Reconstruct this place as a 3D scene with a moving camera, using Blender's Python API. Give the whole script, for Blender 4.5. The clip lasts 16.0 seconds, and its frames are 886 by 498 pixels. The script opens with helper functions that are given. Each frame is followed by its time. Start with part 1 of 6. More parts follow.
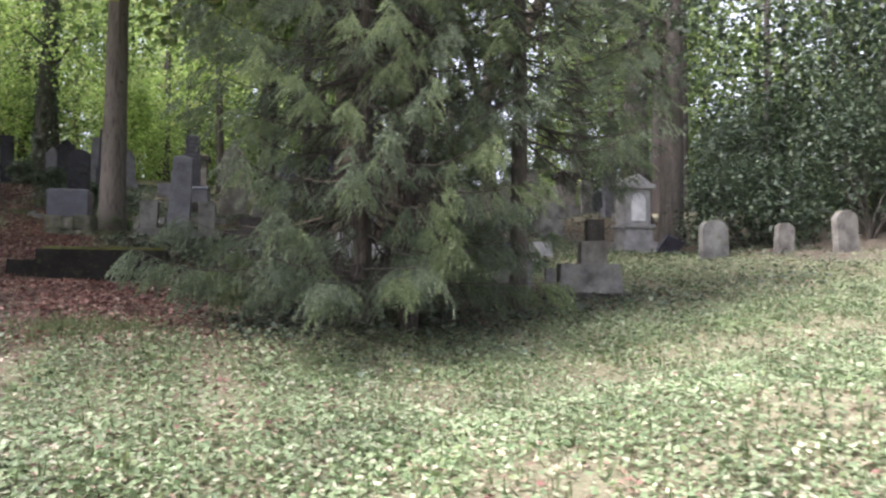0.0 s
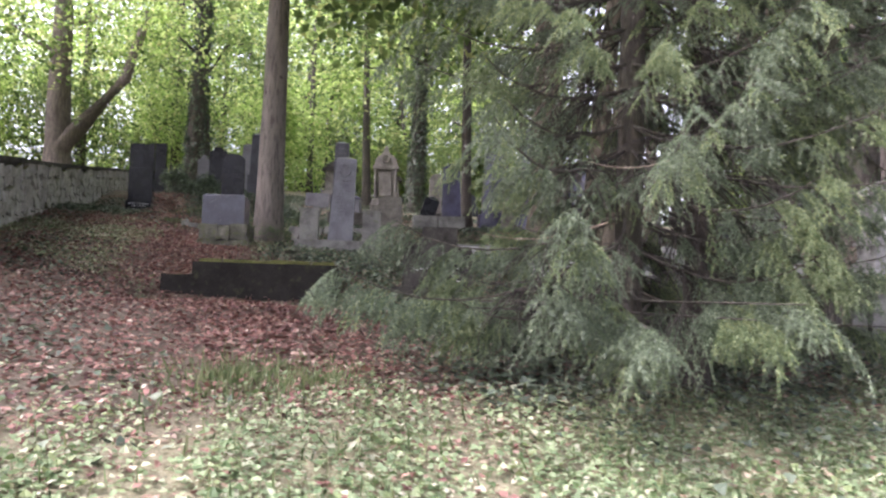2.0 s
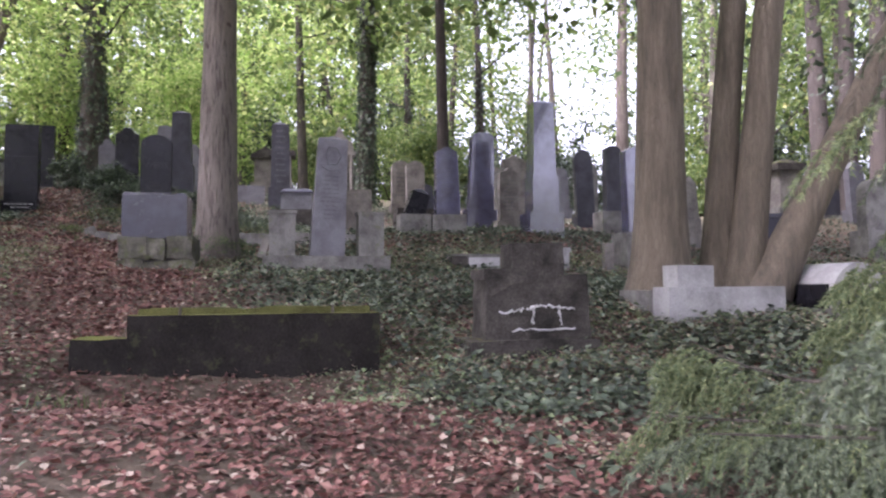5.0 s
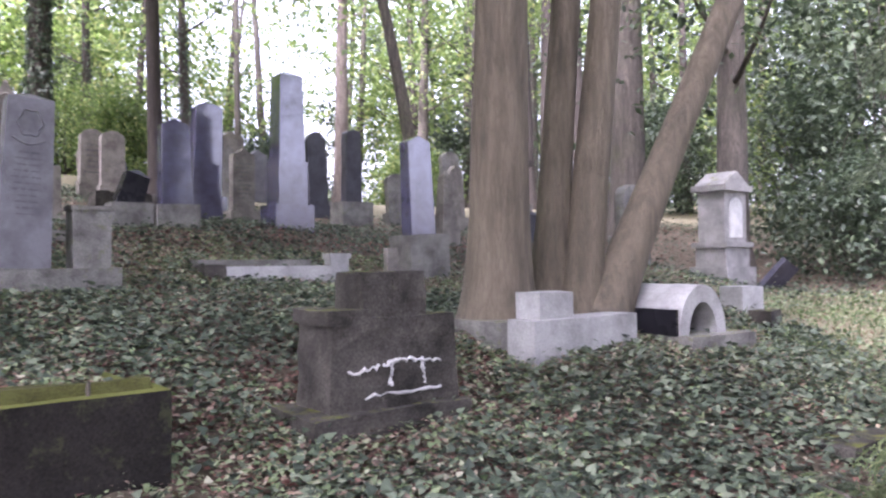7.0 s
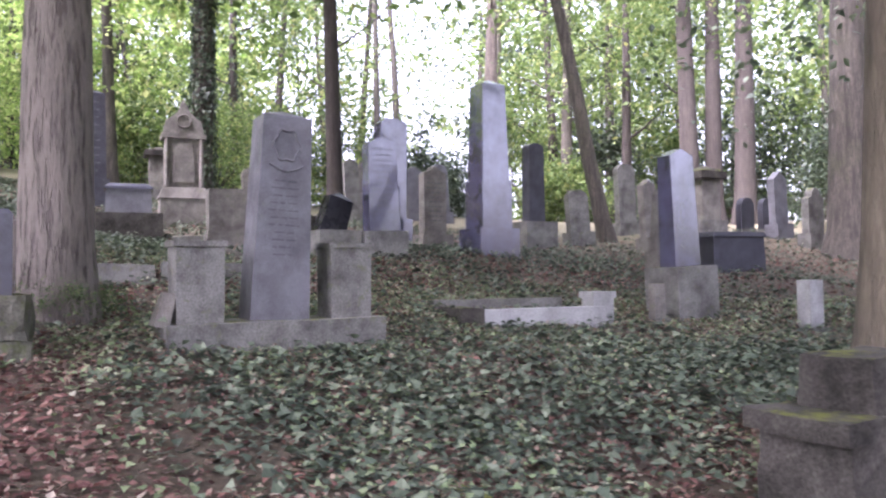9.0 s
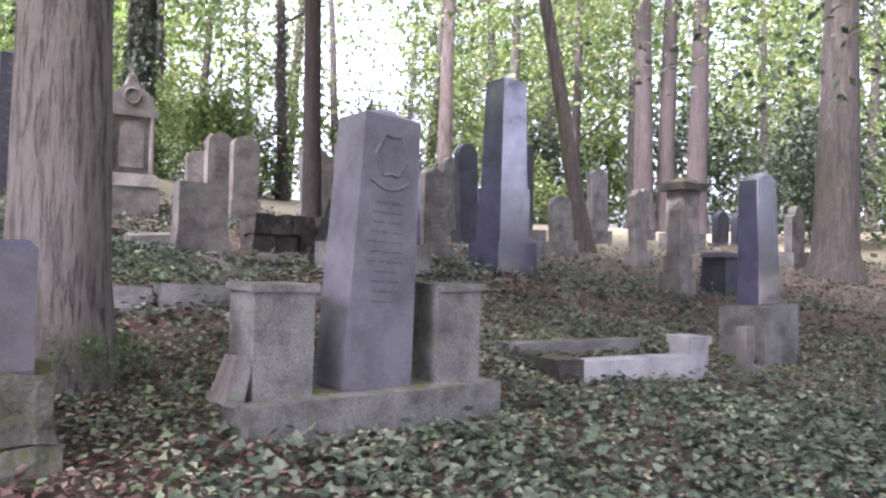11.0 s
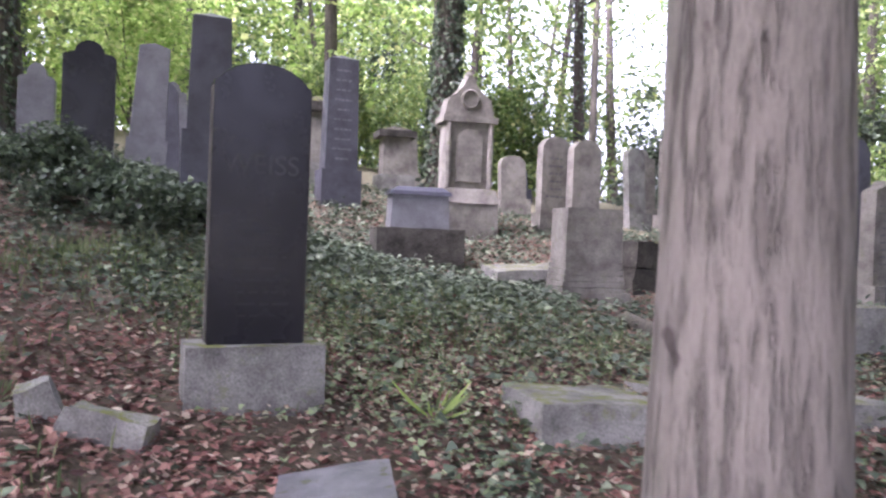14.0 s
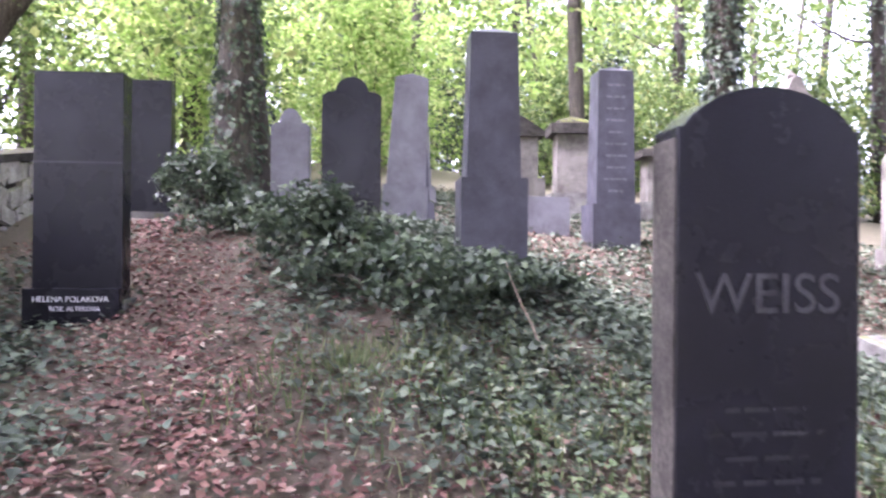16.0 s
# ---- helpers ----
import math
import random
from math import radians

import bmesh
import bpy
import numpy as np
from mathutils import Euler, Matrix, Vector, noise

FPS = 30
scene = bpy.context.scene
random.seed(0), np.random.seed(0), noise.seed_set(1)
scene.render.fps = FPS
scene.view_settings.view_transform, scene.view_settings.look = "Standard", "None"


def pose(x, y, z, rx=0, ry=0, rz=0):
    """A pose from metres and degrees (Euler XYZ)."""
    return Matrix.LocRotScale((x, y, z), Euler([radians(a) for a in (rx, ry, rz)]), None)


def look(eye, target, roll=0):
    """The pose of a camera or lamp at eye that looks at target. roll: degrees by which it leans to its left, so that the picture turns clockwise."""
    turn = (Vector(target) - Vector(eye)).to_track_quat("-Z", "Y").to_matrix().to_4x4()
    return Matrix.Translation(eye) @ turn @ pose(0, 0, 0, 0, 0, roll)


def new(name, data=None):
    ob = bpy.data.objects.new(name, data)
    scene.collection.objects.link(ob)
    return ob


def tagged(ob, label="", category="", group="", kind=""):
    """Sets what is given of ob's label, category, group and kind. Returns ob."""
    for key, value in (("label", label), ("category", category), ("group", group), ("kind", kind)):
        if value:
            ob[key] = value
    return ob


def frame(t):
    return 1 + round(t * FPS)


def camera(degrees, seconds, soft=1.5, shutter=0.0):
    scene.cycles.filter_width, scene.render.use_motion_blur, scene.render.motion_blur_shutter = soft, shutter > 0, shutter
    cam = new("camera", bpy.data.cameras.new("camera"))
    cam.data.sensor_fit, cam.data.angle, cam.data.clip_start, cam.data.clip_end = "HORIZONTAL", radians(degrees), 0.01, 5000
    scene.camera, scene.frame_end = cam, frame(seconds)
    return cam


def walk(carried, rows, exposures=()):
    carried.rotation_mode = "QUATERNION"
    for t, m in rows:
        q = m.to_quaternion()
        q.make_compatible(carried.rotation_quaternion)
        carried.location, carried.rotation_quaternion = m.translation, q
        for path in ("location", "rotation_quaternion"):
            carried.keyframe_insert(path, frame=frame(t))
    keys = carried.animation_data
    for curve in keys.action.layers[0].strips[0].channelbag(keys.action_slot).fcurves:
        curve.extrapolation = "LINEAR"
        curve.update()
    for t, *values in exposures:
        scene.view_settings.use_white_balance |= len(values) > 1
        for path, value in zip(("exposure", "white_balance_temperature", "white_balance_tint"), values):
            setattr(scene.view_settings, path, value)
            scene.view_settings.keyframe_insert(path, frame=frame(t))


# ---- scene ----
cam = camera(62.3, 16.0, soft=2.3, shutter=0.2)
PATH = [
    (0, (3.9, -1.719, 0.823), (3.29, 0.183, 0.923), 0.2),
    (0.5, (3.419, -1.254, 0.9), (2.707, 0.614, 0.953), 1.9),
    (1, (2.868, -0.809, 0.925), (2.108, 1.041, 0.947), 0.5),
    (1.5, (2.305, -0.309, 0.952), (1.404, 1.475, 1.011), 1.3),
    (2, (1.625, 0.192, 0.982), (0.713, 1.967, 1.118), 1.6),
    (2.5, (1.055, 0.718, 1.069), (0.108, 2.474, 1.205), 1.4),
    (3, (0.398, 1.262, 1.169), (-0.534, 3.025, 1.334), 1.8),
    (3.2, (0.163, 1.445, 1.201), (-0.753, 3.217, 1.349), 0.9),
    (5.3, (-2.13, 3.289, 1.675), (-2.729, 5.195, 1.766), -0.3),
    (5.5, (-2.32, 3.447, 1.705), (-2.867, 5.369, 1.786), -0.3),
    (6, (-2.723, 3.908, 1.834), (-3.18, 5.853, 1.922), 0.0),
    (6.5, (-3.043, 4.327, 1.995), (-3.175, 6.321, 2.072), -1.9),
    (7, (-3.351, 4.764, 2.075), (-3.182, 6.757, 2.113), -0.6),
    (7.5, (-3.75, 5.132, 2.122), (-3.418, 7.104, 2.135), -0.5),
    (8, (-4.178, 5.588, 2.205), (-4.029, 7.582, 2.238), -0.6),
    (8.5, (-4.699, 5.83, 2.367), (-4.709, 7.83, 2.412), 0.1),
    (9, (-5.119, 6.266, 2.402), (-5.227, 8.262, 2.473), -0.7),
    (9.5, (-5.515, 6.641, 2.511), (-5.594, 8.638, 2.575), 0.6),
    (11.8, (-7.295, 8.306, 2.964), (-7.068, 10.293, 2.96), 1.0),
    (12, (-7.43, 8.508, 3.0), (-7.245, 10.5, 2.986), 0.9),
    (12.5, (-7.797, 8.863, 3.092), (-7.682, 10.86, 3.12), 0.1),
    (13, (-8.181, 9.029, 3.233), (-8.354, 11.021, 3.283), 1.6),
    (13.5, (-8.58, 9.31, 3.348), (-8.84, 11.293, 3.324), 0.6),
    (14, (-9.058, 9.756, 3.42), (-9.487, 11.71, 3.398), 2.2),
    (14.5, (-9.531, 10.056, 3.559), (-10.076, 11.98, 3.556), -0.9),
    (15, (-9.897, 10.484, 3.703), (-10.652, 12.335, 3.762), -0.2),
    (15.5, (-10.294, 10.875, 3.793), (-11.134, 12.689, 3.833), 0.3),
    (15.8, (-10.547, 11.081, 3.862), (-11.417, 12.882, 3.835), -0.7),
    (16, (-10.7, 11.283, 3.898), (-11.647, 13.045, 3.899), 0.5),
]
walk(cam, [(t, look(eye, target, roll)) for t, eye, target, roll in PATH],
     exposures=[(0, 1.4, 6000, 22), (1.5, 1.85, 6000, 27), (3, 2.25, 5950, 31), (5.5, 2.1, 5850, 35), (7.5, 2.55, 5750, 35), (9.5, 2.55, 5750, 36), (12.5, 2.5, 5750, 35), (13.5, 2.75, 5720, 36), (14.2, 2.7, 5700, 37), (15.2, 2.9, 5650, 41), (16, 3.4, 5600, 43)])


# ---- light ----
world = bpy.data.worlds.new("sky")
scene.world = world
world.use_nodes = True
wn = world.node_tree.nodes
sky = wn.new("ShaderNodeTexSky")
sky.sky_type = 'NISHITA'
sky.sun_disc = False
sky.sun_elevation = radians(48)
sky.sun_rotation = radians(225)
sky.air_density = 1.0
sky.dust_density = 6.0
sky.ozone_density = 1.0
wn["Background"].inputs["Strength"].default_value = 0.15
haze = wn.new("ShaderNodeHueSaturation")
haze.inputs["Saturation"].default_value = 0.32
haze.inputs["Value"].default_value = 1.5
world.node_tree.links.new(sky.outputs[0], haze.inputs["Color"])
world.node_tree.links.new(haze.outputs[0], wn["Background"].inputs["Color"])

sun_data = bpy.data.lights.new("sun", 'SUN')
sun_data.energy = 3.0
sun_data.angle = radians(25)
sun_data.color = (1.0, 0.96, 0.9)
sun = new("sun", sun_data)
sun.matrix_world = look((-21, -21, 44), (0, 0, 0))

# ---- terrain ----
MOUNDS = ((6.0, 3.0, 0.48), (-15.4, 16.8, 0.58), (-19.9, 20.6, -0.42), (-16.0, 15.1, -0.51), (2.8, 17.6, -0.49),
          (1.3, 24.5, 0.31), (-11.8, 19.3, -0.39), (2.1, 5.3, -0.28), (0.8, 16.7, 0.31), (-2.9, 9.8, -0.43), (-5.4, 17.7, 0.20),
          (-2.2, 10.4, 0.41), (0.0, 8.0, -0.19), (-8.4, 19.5, -0.29), (-6.8, 15.6, 0.19), (-13.3, 17.0, 0.23), (-11.1, 20.6, 0.18),
          (2.2, 9.6, -0.17), (3.9, -1.7, 0.14), (-7.9, 20.3, 0.22), (-10.6, 13.2, -0.08), (-6.3, 7.3, -0.12))
ROT = 33.0
U = np.array((math.cos(radians(ROT)), math.sin(radians(ROT))))
W = np.array((-U[1], U[0]))


def soft_clamp(a, low, high, s=3.0):
    a = np.asarray(a, float)
    a = low + s * np.logaddexp(0, (a - low) / s)
    return high - s * np.logaddexp(0, (high - a) / s)


def ground_z(x, y):
    """The height of the ground: a hillside that climbs to the north-west, with gentle mounds."""
    x, y = np.asarray(x, float), np.asarray(y, float)
    a, b = soft_clamp(x, -24, 11), soft_clamp(y, -8, 33)
    z = -0.355 - 0.082 * a + 0.125 * b + 0.00397 * a * a + 0.0017 * a * b + 0.0007 * b * b
    for mx, my, mz in MOUNDS:
        z = z + mz * np.exp(-((x - mx) ** 2 + (y - my) ** 2) / 4.5)
    # the raised bed behind the kerb
    p, q = (x + 4.47) * U[0] + (y - 8.79) * U[1], (x + 4.47) * W[0] + (y - 8.79) * W[1]
    bed = 1 / (1 + np.exp(-(q - 0.12) * 30)) / (1 + np.exp((q - 1.7) * 5)) / (1 + np.exp((p + 0.12) * 30)) / (1 + np.exp(-(p + 2.1) * 14))
    z = z - 0.27 * np.exp(-((q + 0.45) / 0.7) ** 2) / (1 + np.exp((p - 0.2) * 5)) / (1 + np.exp(-(p + 2.7) * 5))
    z = z * (1 - bed) + 1.38 * bed
    return z + 0.025 * np.sin(x * 2.1 + 0.7 * y) * np.sin(y * 1.7 - 0.6 * x) + 0.012 * np.sin(x * 5.3 + 1.0) * np.sin(y * 4.7)


def gz(x, y):
    return float(ground_z(x, y))


# ---- materials ----
def material(name):
    m = bpy.data.materials.new(name)
    m.use_nodes = True
    t = m.node_tree
    return m, t, t.nodes["Principled BSDF"]


def node(t, kind, **values):
    n = t.nodes.new(kind)
    for k, v in values.items():
        n.inputs[k].default_value = v
    return n


def noise_node(t, vec, scale, detail=6.0, rough=0.6):
    n = node(t, "ShaderNodeTexNoise", Scale=scale, Detail=detail, Roughness=rough)
    t.links.new(vec, n.inputs["Vector"])
    return n.outputs["Fac"]


def ramp(t, fac, stops):
    r = t.nodes.new("ShaderNodeValToRGB")
    e = r.color_ramp.elements
    while len(e) < len(stops):
        e.new(0.5)
    for el, (p, c) in zip(e, stops):
        el.position, el.color = p, (c if len(c) == 4 else (*c, 1))
    t.links.new(fac, r.inputs["Fac"])
    return r.outputs["Color"]


def mix(t, fac, a, b):
    m = t.nodes.new("ShaderNodeMix")
    m.data_type = 'RGBA'
    for sock, v in ((m.inputs["Factor"], fac), (m.inputs["A"], a), (m.inputs["B"], b)):
        if isinstance(v, bpy.types.NodeSocket):
            t.links.new(v, sock)
        elif isinstance(v, (int, float)):
            sock.default_value = v
        else:
            sock.default_value = (*v, 1)
    return m.outputs["Result"]


def grey(v):
    return (v, v, v)


def stone(name, dark, light, rough=0.8, grain=60.0, lichen=(0.2, 0.22, 0.12), lichen_at=0.62, moss=0.0, bump=0.25, gloss=0.25, stains=0.62):
    """Weathered stone: fine grain, broad stains, patches of lichen, and moss on what faces up."""
    m, t, p = material(name)
    geo = t.nodes.new("ShaderNodeNewGeometry")
    pos = geo.outputs["Position"]
    fine = noise_node(t, pos, grain, 3.0, 0.7)
    broad = noise_node(t, pos, 3.2, 8.0, 0.65)
    col = mix(t, ramp(t, fine, ((0.3, grey(0)), (0.7, grey(1)))), dark, light)
    stain = ramp(t, broad, ((0.35, grey(stains)), (0.6, grey(1.05))))
    mul = t.nodes.new("ShaderNodeMix")
    mul.data_type, mul.blend_type = 'RGBA', 'MULTIPLY'
    mul.inputs["Factor"].default_value = 1.0
    t.links.new(col, mul.inputs["A"])
    t.links.new(stain, mul.inputs["B"])
    col = mul.outputs["Result"]
    spots = noise_node(t, pos, 9.0, 5.0, 0.75)
    col = mix(t, ramp(t, spots, ((lichen_at, grey(0)), (lichen_at + 0.1, grey(0.7)))), col, lichen)
    rnode = ramp(t, broad, ((0.3, grey(min(1, rough + 0.12))), (0.7, grey(max(0.05, rough - 0.1)))))
    if moss > 0:
        sep = t.nodes.new("ShaderNodeSeparateXYZ")
        t.links.new(geo.outputs["Normal"], sep.inputs[0])
        up = ramp(t, sep.outputs["Z"], ((0.45, grey(0)), (0.8, grey(1))))
        patch = ramp(t, noise_node(t, pos, 7.0, 6.0, 0.7), ((0.62 - 0.35 * moss, grey(0)), (0.72 - 0.3 * moss, grey(1))))
        both = t.nodes.new("ShaderNodeMix")
        both.data_type, both.blend_type = 'RGBA', 'MULTIPLY'
        both.inputs["Factor"].default_value = 1.0
        t.links.new(up, both.inputs["A"])
        t.links.new(patch, both.inputs["B"])
        mosscol = mix(t, noise_node(t, pos, 40.0), (0.05, 0.06, 0.012), (0.16, 0.17, 0.035))
        col = mix(t, both.outputs["Result"], col, mosscol)
        rnode = mix(t, both.outputs["Result"], rnode, grey(0.95))
    t.links.new(col, p.inputs["Base Color"])
    p.inputs["Specular IOR Level"].default_value = gloss
    t.links.new(rnode, p.inputs["Roughness"])
    b = node(t, "ShaderNodeBump", Strength=bump, Distance=0.02)
    t.links.new(mix(t, 0.5, fine, noise_node(t, pos, 18.0, 8.0, 0.7)), b.inputs["Height"])
    t.links.new(b.outputs[0], p.inputs["Normal"])
    return m


def leaf_material(name, stops, translucency=0.35, rough=0.55):
    m, t, p = material(name)
    geo = t.nodes.new("ShaderNodeNewGeometry")
    col = ramp(t, geo.outputs["Random Per Island"], stops)
    broad = noise_node(t, geo.outputs["Position"], 1.3, 3.0)
    hsv = node(t, "ShaderNodeHueSaturation")
    t.links.new(ramp(t, broad, ((0.3, grey(0.7)), (0.7, grey(1.25)))), hsv.inputs["Value"])
    t.links.new(col, hsv.inputs["Color"])
    t.links.new(hsv.outputs[0], p.inputs["Base Color"])
    p.inputs["Roughness"].default_value = rough
    tr = t.nodes.new("ShaderNodeBsdfTranslucent")
    t.links.new(hsv.outputs[0], tr.inputs["Color"])
    ms = t.nodes.new("ShaderNodeMixShader")
    ms.inputs[0].default_value = translucency
    t.links.new(p.outputs[0], ms.inputs[1])
    t.links.new(tr.outputs[0], ms.inputs[2])
    t.links.new(ms.outputs[0], t.nodes["Material Output"].inputs["Surface"])
    return m


def bark(name, dark, light, ridge=14.0, moss=0.0, strength=0.7, crack=1.0):
    m, t, p = material(name)
    geo = t.nodes.new("ShaderNodeNewGeometry")
    mp = node(t, "ShaderNodeMapping", Scale=(ridge, ridge, ridge * 0.12))
    t.links.new(geo.outputs["Position"], mp.inputs["Vector"])
    ridges = noise_node(t, mp.outputs[0], 1.0, 8.0, 0.65)
    broad = noise_node(t, geo.outputs["Position"], 1.6, 5.0)
    col = mix(t, ramp(t, ridges, ((0.35, grey(0)), (0.65, grey(1)))), dark, light)
    mf = node(t, "ShaderNodeMapping", Scale=(ridge * 2.0, ridge * 2.0, ridge * 0.42))
    t.links.new(geo.outputs["Position"], mf.inputs["Vector"])
    furrow = ramp(t, noise_node(t, mf.outputs[0], 1.0, 3.0, 0.5), ((0.42, grey(1)), (0.49, grey(0.0)), (0.51, grey(0.0)), (0.58, grey(1))))
    if moss > 0:
        col = mix(t, ramp(t, broad, ((0.6 - 0.2 * moss, grey(0)), (0.75, grey(moss)))), col, (0.07, 0.08, 0.03))
    else:
        col = mix(t, ramp(t, broad, ((0.4, grey(0)), (0.75, grey(0.6)))), col, light)
    col = mix(t, furrow, mix(t, 1.0 - 0.65 * crack, dark, col), col)
    t.links.new(col, p.inputs["Base Color"])
    p.inputs["Roughness"].default_value = 0.9
    b = node(t, "ShaderNodeBump", Strength=strength, Distance=0.03)
    t.links.new(mix(t, 0.5, ridges, furrow), b.inputs["Height"])
    t.links.new(b.outputs[0], p.inputs["Normal"])
    return m


def furrowed_bark(name, dark, light, ridge):
    """Bark with long, narrow upright furrows, pale plates between them, knots and a mossy foot."""
    m, t, p = material(name)
    geo = t.nodes.new("ShaderNodeNewGeometry")
    pos = geo.outputs["Position"]
    mp = node(t, "ShaderNodeMapping", Scale=(ridge, ridge, ridge * 0.13))
    t.links.new(pos, mp.inputs["Vector"])
    long_ridges = noise_node(t, mp.outputs[0], 1.0, 5.0, 0.6)
    furrow = ramp(t, long_ridges, ((0.38, grey(0)), (0.44, grey(0.7)), (0.52, grey(1))))
    mf = node(t, "ShaderNodeMapping", Scale=(ridge * 3, ridge * 3, ridge * 0.6))
    t.links.new(pos, mf.inputs["Vector"])
    fine = noise_node(t, mf.outputs[0], 1.0, 6.0, 0.7)
    broad = noise_node(t, pos, 1.4, 5.0)
    col = mix(t, furrow, dark, light)
    col = mix(t, ramp(t, fine, ((0.35, grey(0.5)), (0.6, grey(0)))), col, dark)
    col = mix(t, ramp(t, broad, ((0.42, grey(0)), (0.68, grey(0.55)))), col, (0.2, 0.172, 0.146))
    knots = ramp(t, noise_node(t, pos, 5.5, 2.0, 0.4), ((0.7, grey(0)), (0.74, grey(0.8))))
    col = mix(t, knots, col, (0.05, 0.035, 0.03))
    t.links.new(col, p.inputs["Base Color"])
    p.inputs["Roughness"].default_value = 0.92
    b = node(t, "ShaderNodeBump", Strength=1.0, Distance=0.04)
    t.links.new(mix(t, 0.3, furrow, fine), b.inputs["Height"])
    t.links.new(b.outputs[0], p.inputs["Normal"])
    return m


def ground_material():
    m, t, p = material("woodland_soil")
    geo = t.nodes.new("ShaderNodeNewGeometry")
    pos = geo.outputs["Position"]
    a = ramp(t, noise_node(t, pos, 22.0, 8.0, 0.75), ((0.3, (0.025, 0.018, 0.012)), (0.5, (0.065, 0.048, 0.032)), (0.75, (0.14, 0.105, 0.07))))
    b = ramp(t, noise_node(t, pos, 30.0, 8.0, 0.75), ((0.3, (0.09, 0.085, 0.045)), (0.55, (0.23, 0.21, 0.125)), (0.8, (0.4, 0.36, 0.26))))
    attr = t.nodes.new("ShaderNodeAttribute")
    attr.attribute_name = "turf"
    col = mix(t, attr.outputs["Fac"], a, b)
    t.links.new(col, p.inputs["Base Color"])
    p.inputs["Roughness"].default_value = 0.95
    bmp = node(t, "ShaderNodeBump", Strength=0.8, Distance=0.03)
    t.links.new(noise_node(t, pos, 35.0, 8.0, 0.75), bmp.inputs["Height"])
    t.links.new(bmp.outputs[0], p.inputs["Normal"])
    return m


M_GROUND = ground_material()
M_BLACK = stone("black_granite", (0.007, 0.007, 0.009), (0.018, 0.018, 0.022), 0.25, 220.0, (0.05, 0.05, 0.045), 0.7, 0.0, 0.03, 0.22)
M_BLUE = stone("blue_grey_granite", (0.045, 0.045, 0.06), (0.085, 0.085, 0.11), 0.2, 240.0, (0.14, 0.14, 0.13), 0.7, 0.0, 0.02, 0.6)
M_PALEBLUE = stone("pale_violet_granite", (0.05, 0.049, 0.078), (0.092, 0.09, 0.138), 0.1, 240.0, (0.12, 0.12, 0.13), 0.74, 0.0, 0.012, 0.9)
coat = M_PALEBLUE.node_tree.nodes["Principled BSDF"].inputs
coat["Coat Weight"].default_value, coat["Coat IOR"].default_value, coat["Coat Roughness"].default_value = 0.7, 1.7, 0.06
M_GREY = stone("grey_granite", (0.1, 0.1, 0.106), (0.185, 0.184, 0.197), 0.42, 160.0, (0.17, 0.18, 0.14), 0.64, 0.1, 0.12)
M_DARKGREY = stone("dark_grey_granite", (0.03, 0.031, 0.038), (0.068, 0.068, 0.08), 0.42, 200.0, (0.1, 0.1, 0.09), 0.66, 0.0, 0.06)
M_CONCRETE = stone("weathered_concrete", (0.115, 0.113, 0.1), (0.24, 0.235, 0.215), 0.92, 70.0, (0.12, 0.13, 0.06), 0.57, 0.4, 0.4, stains=0.45)
M_SAND = stone("weathered_sandstone", (0.125, 0.116, 0.1), (0.25, 0.233, 0.205), 0.92, 90.0, (0.13, 0.13, 0.085), 0.56, 0.3, 0.4, stains=0.5)
M_MARBLE = stone("white_marble", (0.25, 0.25, 0.245), (0.4, 0.4, 0.385), 0.6, 80.0, (0.42, 0.42, 0.38), 0.66, 0.0, 0.12)
M_KERB = stone("mossy_dark_concrete", (0.008, 0.007, 0.006), (0.024, 0.021, 0.017), 0.95, 60.0, (0.04, 0.045, 0.02), 0.55, 1.0, 0.5)
M_MOSS = stone("yellow_green_moss", (0.03, 0.034, 0.009), (0.1, 0.1, 0.024), 0.97, 120.0, (0.07, 0.075, 0.02), 0.5, 0.0, 0.9)
M_BROKEN = stone("dark_weathered_stone", (0.032, 0.029, 0.024), (0.088, 0.081, 0.069), 0.9, 60.0, (0.15, 0.14, 0.11), 0.64, 0.35, 0.5, stains=0.32)
M_PLASTER = stone("white_lime", (0.42, 0.42, 0.4), (0.58, 0.58, 0.56), 0.9, 80.0, (0.5, 0.5, 0.45), 0.7, 0.0, 0.3)
M_PALE = stone("pale_limestone", (0.19, 0.187, 0.175), (0.33, 0.323, 0.305), 0.9, 80.0, (0.25, 0.25, 0.22), 0.62, 0.2, 0.3)
M_MOSSY_RUBBLE = stone("mossy_rubble", (0.075, 0.074, 0.056), (0.17, 0.165, 0.13), 0.95, 50.0, (0.08, 0.095, 0.035), 0.5, 0.5, 0.6, stains=0.45)
M_RUBBLE = stone("rubble_stone", (0.26, 0.245, 0.22), (0.5, 0.48, 0.44), 0.95, 40.0, (0.1, 0.11, 0.05), 0.55, 0.6, 0.6)
M_GILT = stone("faded_lettering", (0.012, 0.012, 0.014), (0.025, 0.025, 0.027), 0.6, 90.0, (0.08, 0.08, 0.08), 0.6, 0.0, 0.1)
M_CUT = stone("cut_lettering", (0.075, 0.075, 0.08), (0.125, 0.125, 0.132), 0.8, 90.0, (0.08, 0.08, 0.07), 0.6, 0.0, 0.1)
M_NAME = stone("worn_name_lettering", (0.024, 0.024, 0.026), (0.05, 0.05, 0.052), 0.6, 90.0, (0.05, 0.05, 0.05), 0.6, 0.0, 0.1)
M_WHITETEXT = stone("white_lettering", (0.6, 0.6, 0.6), (0.75, 0.75, 0.75), 0.7, 90.0, (0.6, 0.6, 0.6), 0.7, 0.0, 0.0)
